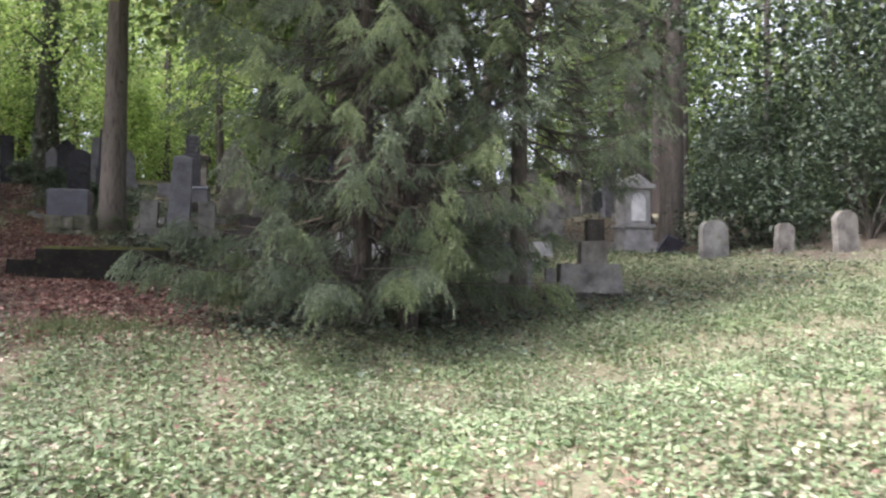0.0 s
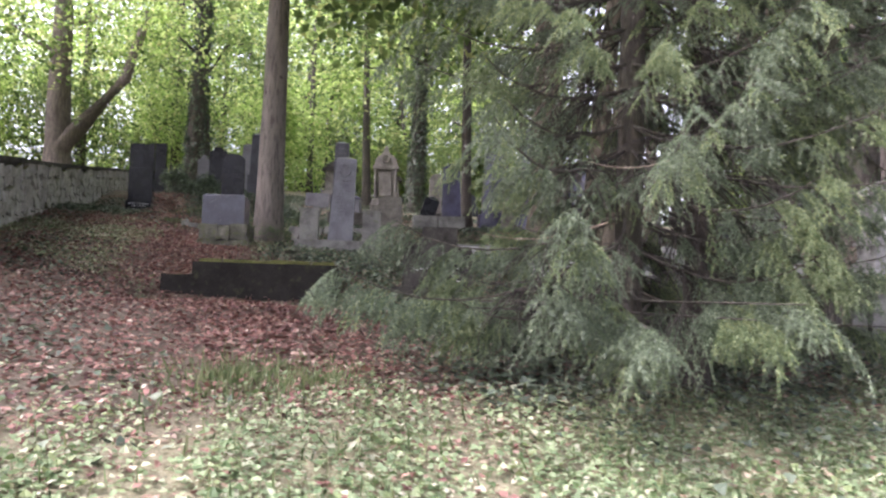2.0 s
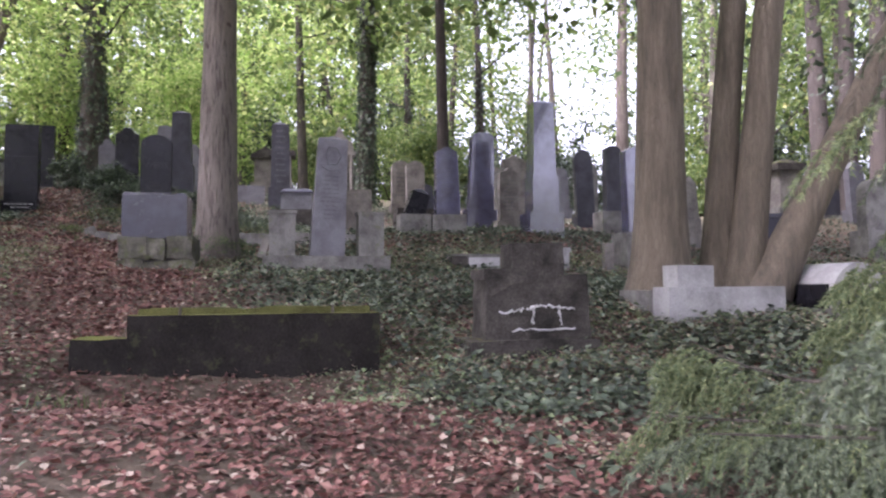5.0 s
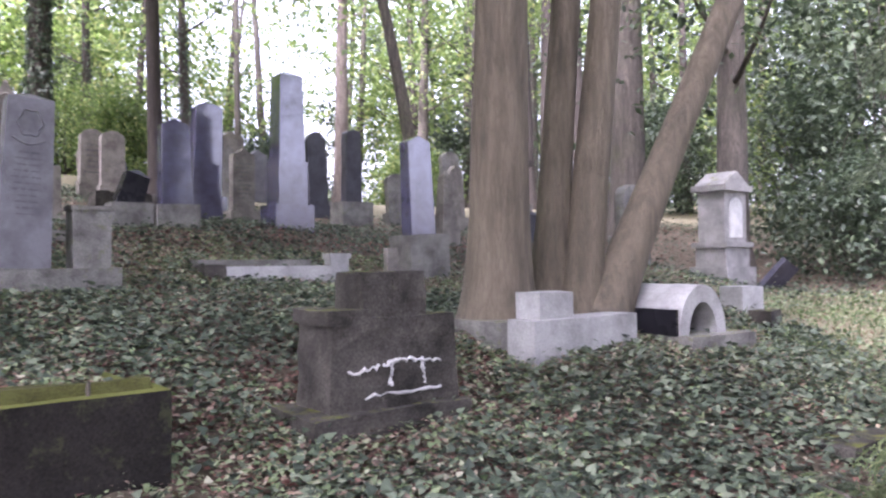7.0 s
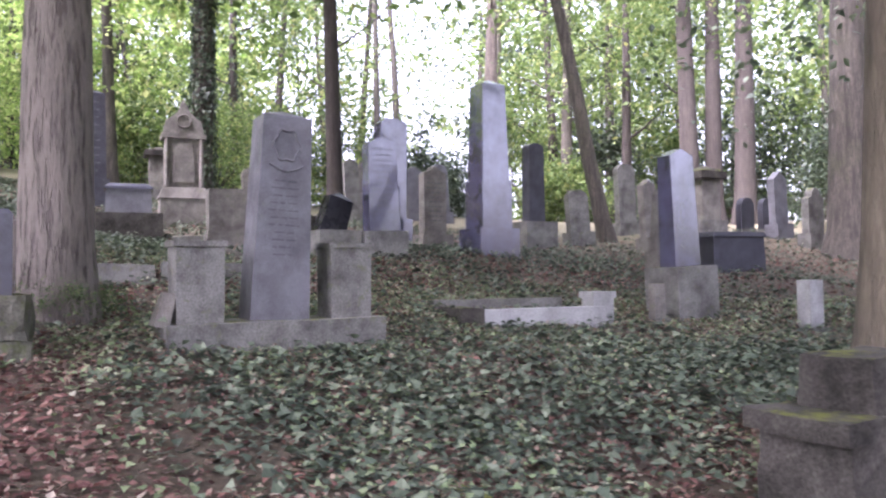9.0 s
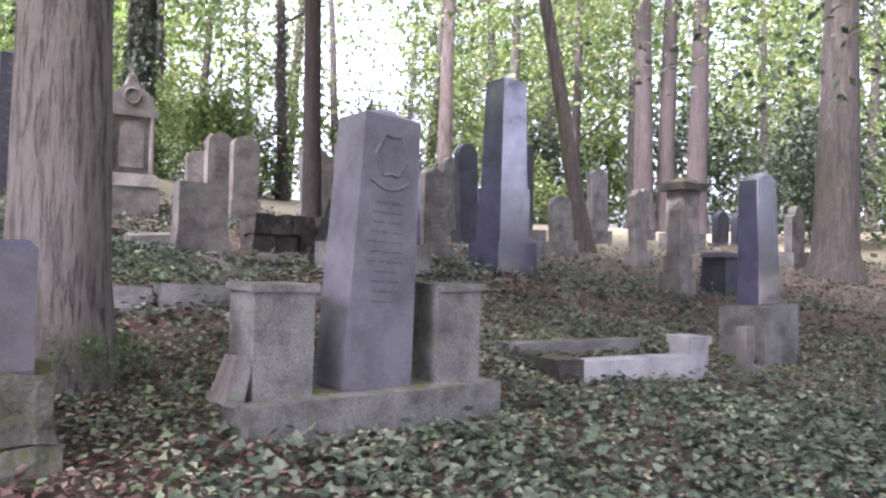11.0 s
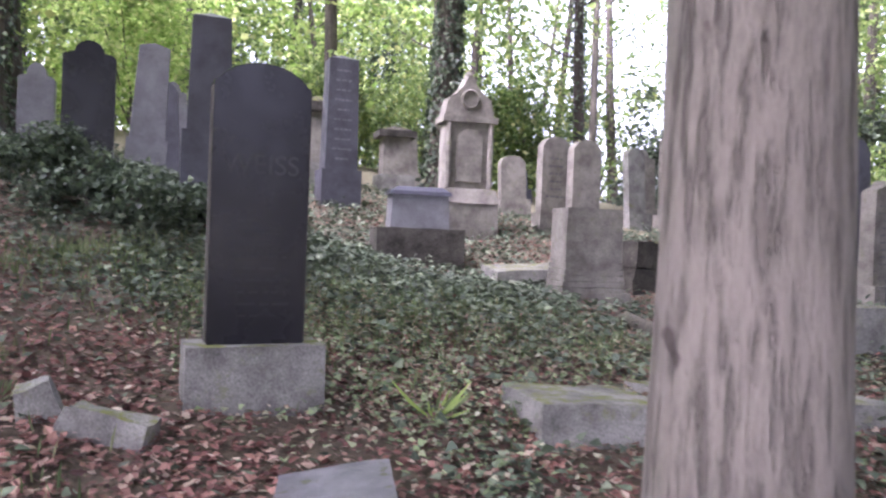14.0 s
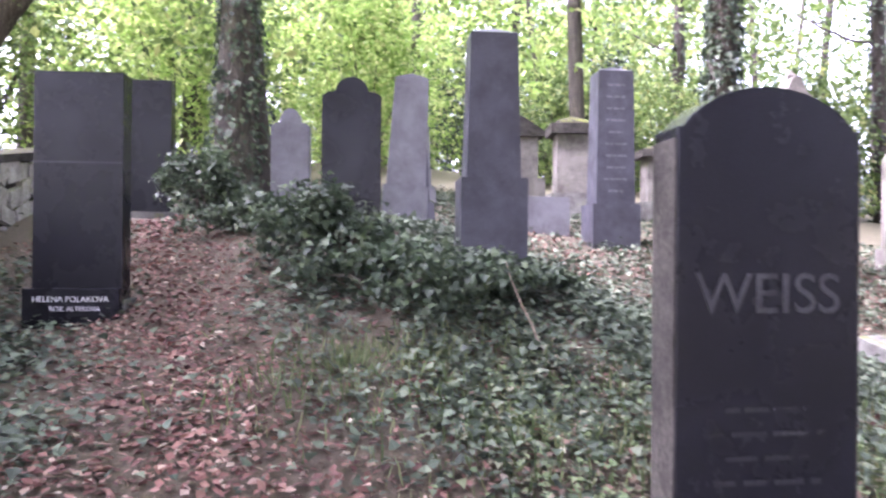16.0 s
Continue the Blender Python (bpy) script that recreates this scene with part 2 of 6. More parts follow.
M_BARK = bark("grey_brown_bark", (0.07, 0.056, 0.045), (0.215, 0.178, 0.146), 16.0, 0.0, 1.0)
M_BARK_FURROWED = furrowed_bark("furrowed_grey_brown_bark", (0.07, 0.059, 0.048), (0.178, 0.157, 0.131), 24.0)
M_BARK_SMOOTH = bark("smooth_brown_bark", (0.055, 0.046, 0.031), (0.143, 0.118, 0.082), 11.0, 0.0, 0.55, 0.45)
M_BARK_RED = bark("red_brown_bark", (0.024, 0.019, 0.015), (0.065, 0.052, 0.042), 18.0)
M_BARK_DARK = bark("dark_bark", (0.035, 0.03, 0.024), (0.11, 0.095, 0.075), 12.0, 0.5)
M_DEADWOOD = bark("bare_twigs", (0.16, 0.12, 0.09), (0.32, 0.26, 0.2), 30.0)
M_LITTER = leaf_material("fallen_leaves", ((0.0, (0.055, 0.022, 0.018)), (0.3, (0.125, 0.052, 0.041)), (0.6, (0.19, 0.09, 0.07)), (0.85, (0.26, 0.15, 0.115)), (0.96, (0.34, 0.26, 0.2)), (1.0, (0.4, 0.345, 0.27))), 0.15, 0.7)
M_TAN = leaf_material("dry_tan_leaves", ((0.0, (0.16, 0.11, 0.07)), (0.5, (0.3, 0.22, 0.15)), (1.0, (0.45, 0.38, 0.27))), 0.2, 0.7)
M_DRY = leaf_material("dry_brown_leaves", ((0.0, (0.08, 0.052, 0.036)), (0.5, (0.17, 0.118, 0.084)), (0.85, (0.26, 0.2, 0.145)), (1.0, (0.36, 0.31, 0.23))), 0.15, 0.75)
M_IVY = leaf_material("ivy_leaves", ((0.0, (0.03, 0.042, 0.027)), (0.4, (0.062, 0.087, 0.054)), (0.75, (0.11, 0.14, 0.088)), (1.0, (0.17, 0.195, 0.13))), 0.15, 0.68)
M_CLOVER = leaf_material("clover_and_grass", ((0.0, (0.13, 0.18, 0.085)), (0.45, (0.2, 0.265, 0.13)), (0.8, (0.29, 0.34, 0.19)), (1.0, (0.41, 0.39, 0.29))), 0.3, 0.7)
M_WEED = leaf_material("broad_weeds", ((0.0, (0.06, 0.1, 0.035)), (0.5, (0.11, 0.16, 0.06)), (1.0, (0.2, 0.24, 0.1))), 0.3, 0.6)
M_GRASS = leaf_material("grass_blades", ((0.0, (0.05, 0.08, 0.025)), (0.5, (0.1, 0.14, 0.05)), (1.0, (0.19, 0.19, 0.09))), 0.3, 0.6)
M_SPRUCE = leaf_material("spruce_needles", ((0.0, (0.045, 0.06, 0.038)), (0.5, (0.1, 0.132, 0.078)), (0.85, (0.155, 0.195, 0.115)), (1.0, (0.21, 0.245, 0.14))), 0.3, 0.55)
M_SPRUCE_TIP = leaf_material("young_spruce_needles", ((0.0, (0.08, 0.118, 0.055)), (0.5, (0.145, 0.19, 0.085)), (1.0, (0.25, 0.29, 0.135))), 0.35, 0.55)
M_LEAF = leaf_material("beech_leaves", ((0.0, (0.06, 0.1, 0.028)), (0.5, (0.12, 0.18, 0.05)), (0.85, (0.2, 0.27, 0.08)), (1.0, (0.32, 0.33, 0.12))), 0.5, 0.5)
M_LEAF_YELLOW = leaf_material("yellowing_leaves", ((0.0, (0.16, 0.27, 0.055)), (0.5, (0.3, 0.42, 0.11)), (0.85, (0.43, 0.52, 0.18)), (1.0, (0.56, 0.57, 0.26))), 0.65, 0.5)
M_LEAF_DARK = leaf_material("dark_green_leaves", ((0.0, (0.022, 0.036, 0.02)), (0.6, (0.055, 0.082, 0.045)), (1.0, (0.12, 0.155, 0.085))), 0.3, 0.5)


# ---- mesh helpers ----
def link_mesh(name, me, mat, parent=None, label=""):
    me.materials.append(mat)
    ob = new(name, me)
    if parent is not None:
        ob.parent = parent
    if label:
        ob["label"] = label
    return ob


def part(name, bm, mat, parent, label="", smooth=False):
    me = bpy.data.meshes.new(name)
    bm.to_mesh(me)
    bm.free()
    if smooth:
        me.shade_smooth()
    return link_mesh(name, me, mat, parent, label)


def arrays_mesh(name, verts, faces, smooth=False):
    """A mesh from numpy arrays: verts (n, 3) and faces (m, k) of one size."""
    me = bpy.data.meshes.new(name)
    k = faces.shape[1]
    me.vertices.add(len(verts))
    me.vertices.foreach_set("co", np.ascontiguousarray(verts, dtype=np.float32).ravel())
    me.loops.add(faces.size)
    me.loops.foreach_set("vertex_index", np.ascontiguousarray(faces, dtype=np.int32).ravel())
    me.polygons.add(len(faces))
    me.polygons.foreach_set("loop_start", np.arange(0, faces.size, k, dtype=np.int32))
    me.polygons.foreach_set("use_smooth", np.full(len(faces), smooth))
    me.update(calc_edges=True)
    return me


def thing(name, x, y, z, rot=0.0, label="", category="", group="", lean=(0, 0)):
    ob = new(name)
    ob.empty_display_size = 0.1
    ob.matrix_basis = pose(x, y, z, lean[0], lean[1], rot)
    return tagged(ob, label, category, group)


def turns(yaw, tilt, roll):
    """Rotation matrices (n, 3, 3): roll about the leaf's length, tilt up, then yaw."""
    cy, sy, ct, st, cr, sr = np.cos(yaw), np.sin(yaw), np.cos(tilt), np.sin(tilt), np.cos(roll), np.sin(roll)
    z, o = np.zeros_like(cy), np.ones_like(cy)
    a = np.stack([np.stack([cy, -sy, z], -1), np.stack([sy, cy, z], -1), np.stack([z, z, o], -1)], -2)
    b = np.stack([np.stack([o, z, z], -1), np.stack([z, ct, -st], -1), np.stack([z, st, ct], -1)], -2)
    c = np.stack([np.stack([cr, z, sr], -1), np.stack([z, o, z], -1), np.stack([-sr, z, cr], -1)], -2)
    return a @ b @ c


OVAL = (np.array([(0, 0, 0), (0.3, 0.35, 0.1), (0.26, 0.7, 0.08), (0, 1, -0.05), (-0.26, 0.7, 0.08), (-0.3, 0.35, 0.1), (0, 0.5, 0)]), np.array([(0, 1, 6), (1, 2, 6), (2, 3, 6), (3, 4, 6), (4, 5, 6), (5, 0, 6)]))
DIAMOND = (np.array([(0, 0, 0), (0.33, 0.45, 0.08), (0, 1, 0), (-0.33, 0.45, 0.08)]), np.array([(0, 1, 2), (0, 2, 3)]))
LOBED = (np.array([(0, 0, 0), (0.5, 0.1, 0.05), (0.32, 0.45, 0.06), (0, 1, -0.06), (-0.32, 0.45, 0.06), (-0.5, 0.1, 0.05)]), np.array([(0, 1, 2), (0, 2, 3), (0, 3, 4), (0, 4, 5)]))
BLADE = (np.array([(-0.04, 0, 0), (0.04, 0, 0), (0.025, 0.55, 0.06), (0, 1, 0.25)]), np.array([(0, 1, 2), (0, 2, 3)]))


def strew(name, pos, yaw, tilt, roll, size, shape):
    """Leaves of one shape at many places, as one mesh."""
    tv, tf = shape
    r = turns(yaw, tilt, roll)
    v = np.einsum("nij,kj->nki", r, tv) * size[:, None, None] + pos[:, None, :]
    f = tf[None] + (np.arange(len(pos)) * len(tv))[:, None, None]
    return arrays_mesh(name, v.reshape(-1, 3), f.reshape(-1, tf.shape[1]))


def tube(points, radii, sides=10, knots=0.0, seed=0):
    """A tapered tube along points: verts and quads, closed at the far end by its narrowing."""
    rng = np.random.default_rng(seed)
    p, r = np.asarray(points, float), np.asarray(radii, float)
    d = np.gradient(p, axis=0)
    d /= np.linalg.norm(d, axis=1, keepdims=True) + 1e-9
    ref = np.where(np.abs(d[:, 2:3]) > 0.9, np.array([[1.0, 0, 0]]), np.array([[0, 0, 1.0]]))
    a = np.cross(d, ref)
    a /= np.linalg.norm(a, axis=1, keepdims=True) + 1e-9
    b = np.cross(d, a)
    ang = np.linspace(0, 2 * np.pi, sides, endpoint=False)
    wob = 1 + knots * (rng.standard_normal((len(p), sides)) * 0.5 + np.sin(ang * 3 + rng.uniform(0, 6)) * 0.6)
    ring = (np.cos(ang)[None, :, None] * a[:, None] + np.sin(ang)[None, :, None] * b[:, None]) * (r[:, None] * wob)[..., None] + p[:, None]
    i, j = np.meshgrid(np.arange(len(p) - 1), np.arange(sides), indexing="ij")
    k = (j + 1) % sides
    f = np.stack([i * sides + j, i * sides + k, (i + 1) * sides + k, (i + 1) * sides + j], -1).reshape(-1, 4)
    return ring.reshape(-1, 3), f


def join(pieces):
    vs, fs, n = [], [], 0
    for v, f in pieces:
        vs.append(v)
        fs.append(f + n)
        n += len(v)
    return np.concatenate(vs), np.concatenate(fs)


def bevel_hard(bm, offset):
    if offset > 0:
        edges = [e for e in bm.edges if len(e.link_faces) == 2 and e.calc_face_angle(0) > 0.5]
        bmesh.ops.bevel(bm, geom=edges, offset=offset, segments=2, affect='EDGES', profile=0.6, clamp_overlap=True)


def block(w, d, z0, z1, w1=None, d1=None, y0=0.0, x0=0.0, bevel=0.012, y1=None):
    """A block whose front stands at y0, tapering to w1 x d1 at its top."""
    w1, d1 = w if w1 is None else w1, d if d1 is None else d1
    yc = y0 + d / 2
    y1 = yc if y1 is None else y1
    bm = bmesh.new()
    lo = [bm.verts.new((x0 + sx * w / 2, yc + sy * d / 2, z0)) for sx, sy in ((-1, -1), (1, -1), (1, 1), (-1, 1))]
    hi = [bm.verts.new((x0 + sx * w1 / 2, y1 + sy * d1 / 2, z1)) for sx, sy in ((-1, -1), (1, -1), (1, 1), (-1, 1))]
    bm.faces.new(lo[::-1])
    bm.faces.new(hi)
    for i in range(4):
        bm.faces.new((lo[i], lo[(i + 1) % 4], hi[(i + 1) % 4], hi[i]))
    bevel_hard(bm, bevel)
    return bm


def rough_block(w, d, z0, z1, w1=None, d1=None, y0=0.0, x0=0.0, amp=0.02, cuts=4, seed=0):
    """A block of broken or weathered stone with uneven faces and worn edges."""
    bm = block(w, d, z0, z1, w1, d1, y0, x0, bevel=min(w, d, z1 - z0) * 0.08)
    bmesh.ops.subdivide_edges(bm, edges=[e for e in bm.edges if e.calc_length() > 0.08], cuts=cuts, use_grid_fill=True)
    for v in bm.verts:
        n = noise.noise_vector(v.co * 4.0 + Vector((seed * 3.7, 0, 0))) + 0.5 * noise.noise_vector(v.co * 11.0 + Vector((0, seed * 2.3, 0)))
        v.co += n * amp
    return bm


def outline(w0, w1, h, top="flat", rise=0.1):
    """The front outline of a slab, from its lower left corner, anticlockwise."""
    a, b = w0 / 2, w1 / 2
    pts = [(-a, 0), (a, 0)]
    if top == "flat":
        pts += [(b, h), (-b, h)]
    elif top == "point":
        pts += [(b, h - rise), (0, h), (-b, h - rise)]
    elif top == "round":
        n = 14
        pts += [(b * math.cos(math.pi * i / n), h - rise + rise * math.sin(math.pi * i / n)) for i in range(n + 1)]
    elif top == "arch":
        pts += [(b, h - rise)]
        n = 12
        c = b * 0.94
        pts += [(c * math.cos(math.pi * (0.14 + 0.72 * i / n)) / math.cos(math.pi * 0.14), h - rise + rise * (math.sin(math.pi * (0.14 + 0.72 * i / n)) - math.sin(math.pi * 0.14)) / (1 - math.sin(math.pi * 0.14))) for i in range(n + 1)]
        pts += [(-b, h - rise)]
    elif top == "crown":
        s = h - rise
        pts += [(b, s - 0.03), (b * 0.8, s)]
        pts += [(b * 0.55 * math.cos(math.pi * i / 10), s + 0.01 + (rise - 0.01) * math.sin(math.pi * i / 10)) for i in range(11)]
        pts += [(-b * 0.8, s), (-b, s - 0.03)]
    elif top == "ogee":
        s = h - rise
        pts += [(b, s), (b * 0.92, s + 0.25 * rise), (b * 0.6, s + 0.42 * rise), (b * 0.32, s + 0.62 * rise), (b * 0.2, s + 0.82 * rise), (b * 0.12, s + 0.95 * rise), (0, h),
                (-b * 0.12, s + 0.95 * rise), (-b * 0.2, s + 0.82 * rise), (-b * 0.32, s + 0.62 * rise), (-b * 0.6, s + 0.42 * rise), (-b * 0.92, s + 0.25 * rise), (-b, s)]
    return pts


def slab(pts, d, z0=0.0, y0=0.0, d1=None, bevel=0.008, x0=0.0):
    """An outline pulled back to a slab of depth d (d1 at its top), its front at y0."""
    bm = bmesh.new()
    h = max(p[1] for p in pts)
    d1 = d if d1 is None else d1
    front, back = [], []
    for x, z in pts:
        s = d + (d1 - d) * z / h
        front.append(bm.verts.new((x0 + x, y0 + d / 2 - s / 2, z0 + z)))
        back.append(bm.verts.new((x0 + x, y0 + d / 2 + s / 2, z0 + z)))
    bm.faces.new(front)
    bm.faces.new(back[::-1])
    n = len(pts)
    for i in range(n):
        j = (i + 1) % n
        bm.faces.new((front[j], front[i], back[i], back[j]))
    bmesh.ops.recalc_face_normals(bm, faces=bm.faces[:])
    bevel_hard(bm, bevel)
    return bm


def hipped(w, d, z0, z1, peak, w1, d1, y0=0.0, bevel=0.008, x0=0.0):
    """A tapering shaft with a low pyramid on top."""
    bm = bmesh.new()
    yc = y0 + d / 2
    sg = ((-1, -1), (1, -1), (1, 1), (-1, 1))
    lo = [bm.verts.new((x0 + a * w / 2, yc + b * d / 2, z0)) for a, b in sg]
    hi = [bm.verts.new((x0 + a * w1 / 2, yc + b * d1 / 2, z1)) for a, b in sg]
    tip = bm.verts.new((x0, yc, z1 + peak))
    bm.faces.new(lo[::-1])
    for i in range(4):
        j = (i + 1) % 4
        bm.faces.new((lo[i], lo[j], hi[j], hi[i]))
        bm.faces.new((hi[i], hi[j], tip))
    bevel_hard(bm, bevel)
    return bm


def lettering(w, z_top, z_low, y, lines, seed, height=0.38, y_low=None):
    """Lines of worn writing as rows of low bars just proud of the face; y_low: the face at the lowest line."""
    rng = random.Random(seed)
    bm = bmesh.new()
    y_low = y if y_low is None else y_low
    step = (z_top - z_low) / max(1, lines)
    for i in range(lines):
        z = z_top - step * (i + 0.5)
        yy = y + (y_low - y) * (i + 0.5) / lines
        half = w / 2 * rng.uniform(0.5, 0.98)
        x = -half
        while x < half:
            l = min(rng.uniform(0.03, 0.1), half - x)
            if l > 0.012:
                m = pose(x + l / 2, yy, z) @ Matrix.Diagonal((l, 0.004, step * height * rng.uniform(0.45, 0.6), 1))
                bmesh.ops.create_cube(bm, size=1.0, matrix=m)
            x += l + rng.uniform(0.012, 0.03)
    return bm

# ---- ground ----
def spaced(low, high, step, far):
    inner = np.arange(low, high + step / 2, step)
    out = np.geomspace(1.0, far, 26)
    return np.concatenate([low - out[::-1], inner, high + out])


def meadow(x, y):
    """1 on the open turf to the south-east, 0 under the trees."""
    d = np.minimum((x + 2.3) * 0.75 - (y - 3.6) * 0.66, (x - 0.6) * 0.83 - (y - 8.6) * 0.5 + 0.25) - 0.65
    d = np.maximum(d, 1.4 - 1.0 * np.hypot((x - 3.1) / 1.8, (y - 12.8) / 1.8))
    return 1 / (1 + np.exp(-np.clip(d, -40, 40) * 2.5 - 0.8 * np.sin(x * 1.9) * np.sin(y * 1.3)))


PATH_LINE = ((1.2, 3.1), (-1.6, 4.9), (-4.0, 6.5), (-7.0, 8.6), (-10.3, 11.8), (-14.2, 14.4), (-17.5, 17.0))


def path_distance(x, y):
    best = np.full(np.shape(x), 99.0)
    for (ax, ay), (bx, by) in zip(PATH_LINE, PATH_LINE[1:]):
        l2 = (bx - ax) ** 2 + (by - ay) ** 2
        s = np.clip(((x - ax) * (bx - ax) + (y - ay) * (by - ay)) / l2, 0, 1)
        best = np.minimum(best, np.hypot(x - ax - s * (bx - ax), y - ay - s * (by - ay)))
    return best


gx, gy = spaced(-22, 10, 0.16, 600), spaced(-6, 30, 0.16, 600)
GX, GY = np.meshgrid(gx, gy, indexing="ij")
gv = np.stack([GX, GY, ground_z(GX, GY)], -1).reshape(-1, 3)
ni, nj = len(gx), len(gy)
ii, jj = np.meshgrid(np.arange(ni - 1), np.arange(nj - 1), indexing="ij")
gf = np.stack([ii * nj + jj, (ii + 1) * nj + jj, (ii + 1) * nj + jj + 1, ii * nj + jj + 1], -1).reshape(-1, 4)
gme = arrays_mesh("ground", gv, gf, True)
attr_data = gme.attributes.new("turf", 'FLOAT', 'POINT')
attr_data.data.foreach_set("value", np.clip(meadow(GX, GY) * 0.9 + 0.1 + 0.6 / (1 + np.exp(-(GY - 24.0))), 0, 1).ravel().astype(np.float32))
tagged(link_mesh("ground", gme, M_GROUND), "sloping woodland ground with leaf litter and worn turf", "ground", kind="structure")
for ob in (bpy.data.objects["ground"],):
    ob.data.polygons.foreach_set("use_smooth", np.ones(len(gf), dtype=bool))


# ---- gravestones ----
def stele(x, y, z0, zt, w, d, mat, label, top="flat", rise=0.1, w1=None, d1=None, base=None, base_mat=None, rot=ROT, lean=(0, 0), lines=0, ink=None, seed=0, name="gravestone", category="gravestone", group="", sink=0.35):
    """An upright slab on its base. z0 is the ground, base a list of (width, depth, top)."""
    ob = thing(name, x, y, z0, rot, label, category, group, lean)
    z = -sink
    low = -sink
    for k, (bw, bd, bt) in enumerate(base or ()):
        bt = bt - z0
        part("base", rough_block(bw, bd, z, bt, y0=-bd / 2, amp=0.006, cuts=2, seed=seed + k), base_mat or mat, ob)
        z = bt
    if not base:
        part("foot", rough_block(w + 0.07, d + 0.1, -sink, 0.035, y0=-d / 2 - 0.05, amp=0.01, cuts=2, seed=seed), M_CONCRETE, ob)
    h = zt - z0 - z
    w1, d1 = w1 or w, d1 or d
    part("slab", slab(outline(w, w1, h, top, rise), d, z, -d / 2, d1), mat, ob)
    if lines:
        zl = z + max(h * 0.12, -z if z < 0 else 0) + 0.06
        zh = z + h - rise - 0.1
        f = lambda q: -d / 2 + (d - d1) / 2 * (q - z) / h - 0.001
        part("inscription", lettering(w1 * 0.8, zh, zl, f(zh), lines, seed, y_low=f(zl)), ink or M_CUT, ob)
    return ob


def obelisk(x, y, z0, tiers, shaft, mat, label, rot=ROT, lean=(0, 0), lines=0, seed=0, ink=None, name="obelisk", sink=0.35, tier_mats=None):
    """Stepped blocks (w, d, top) and a tapering shaft (w, d, w1, d1, top, peak)."""
    ob = thing(name, x, y, z0, rot, label, "gravestone", "", lean)
    z = -sink
    for k, (bw, bd, bt) in enumerate(tiers):
        bt -= z0
        part("base", block(bw, bd, z, bt, y0=-bd / 2, bevel=0.012), (tier_mats or {}).get(k, mat), ob)
        z = bt
    w, d, w1, d1, top, peak = shaft
    part("shaft", hipped(w, d, z, top - z0, peak, w1, d1, -d / 2), mat, ob)
    if lines:
        h = top - z0 - z
        f = lambda q: -d / 2 + (d - d1) / 2 * (q - z) / h - 0.001
        zh, zl = top - z0 - 0.12, z + 0.1
        part("inscription", lettering(w1 * 0.75, zh, zl, f(zh), lines, seed, y_low=f(zl)), ink or M_CUT, ob)
    return ob


def mark_lettering():
    for o in scene.objects:
        if o.name.startswith("inscription"):
            o["kind"] = "stuff"


def along(x, y, u=0.0, v=0.0):
    return float(x + u * U[0] + v * W[0]), float(y + u * U[1] + v * W[1])


# mossy kerb of a grave plot beside the path
kx, ky = along(-4.47, 8.79, -1.0)
kerb = thing("grave_kerb", kx, ky, 0.95, ROT + 1.5, "low dark concrete grave kerb with a mossy top beside the leafy path", "grave kerb")
part("front_rail", rough_block(2.02, 0.34, -0.4, 0.46, x0=0.0, amp=0.008, cuts=6, seed=3), M_KERB, kerb)
part("step", rough_block(0.42, 0.4, -0.4, 0.28, x0=-1.21, amp=0.01, cuts=3, seed=4), M_KERB, kerb)
part("moss_cushion", rough_block(1.98, 0.34, 0.38, 0.51, 1.9, 0.12, y0=0.06, amp=0.03, cuts=8, seed=7), M_MOSS, kerb, "yellow-green moss along the top")
part("side_rail", rough_block(0.26, 1.7, -0.4, 0.42, y0=0.34, x0=0.88, amp=0.01, cuts=6, seed=5), M_KERB, kerb)
for k, px in enumerate((-0.62, 0.62)):
    v, f = tube([(px, 0.1, 0.42), (px, 0.1, 0.5), (px + 0.004, 0.1, 0.535)], [0.012, 0.012, 0.008], 8)
    link_mesh("iron_pin", arrays_mesh("iron_pin", v, f), M_BARK_DARK, kerb, "short rusty iron pin")

# granite block on a rubble base
bx, by = along(-8.2, 10.93, -0.38, 0.24)
chest = thing("gravestone", bx, by, 1.72, 31, "blue-grey polished granite block on a rubble stone base", "gravestone")
part("mortar", block(0.86, 0.46, -0.6, 0.555, y0=-0.24, bevel=0.02), M_BROKEN, chest)
rng = random.Random(5)
for row in range(4):
    x = -0.46
    while x < 0.44:
        l = rng.uniform(0.2, 0.36)
        lw = min(l, 0.5 - x)
        part("stone", rough_block(max(0.08, lw - 0.012), 0.56, -0.6 + row * 0.295, -0.6 + row * 0.295 + 0.29 + rng.uniform(-0.02, 0.0), y0=-0.3 + rng.uniform(-0.03, 0.03), x0=x + lw / 2, amp=0.045, cuts=4, seed=row * 7 + int(x * 50)), M_MOSSY_RUBBLE, chest)
        x += l
cap = block(0.8, 0.5, 0.56, 1.12, x0=-0.02, y0=-0.25, bevel=0.004)
part("block", cap, M_BLUE, chest)
part("sloping_top", block(0.8, 0.5, 1.12, 1.155, 0.74, 0.44, x0=-0.02, y0=-0.25, bevel=0.004), M_BLUE, chest)

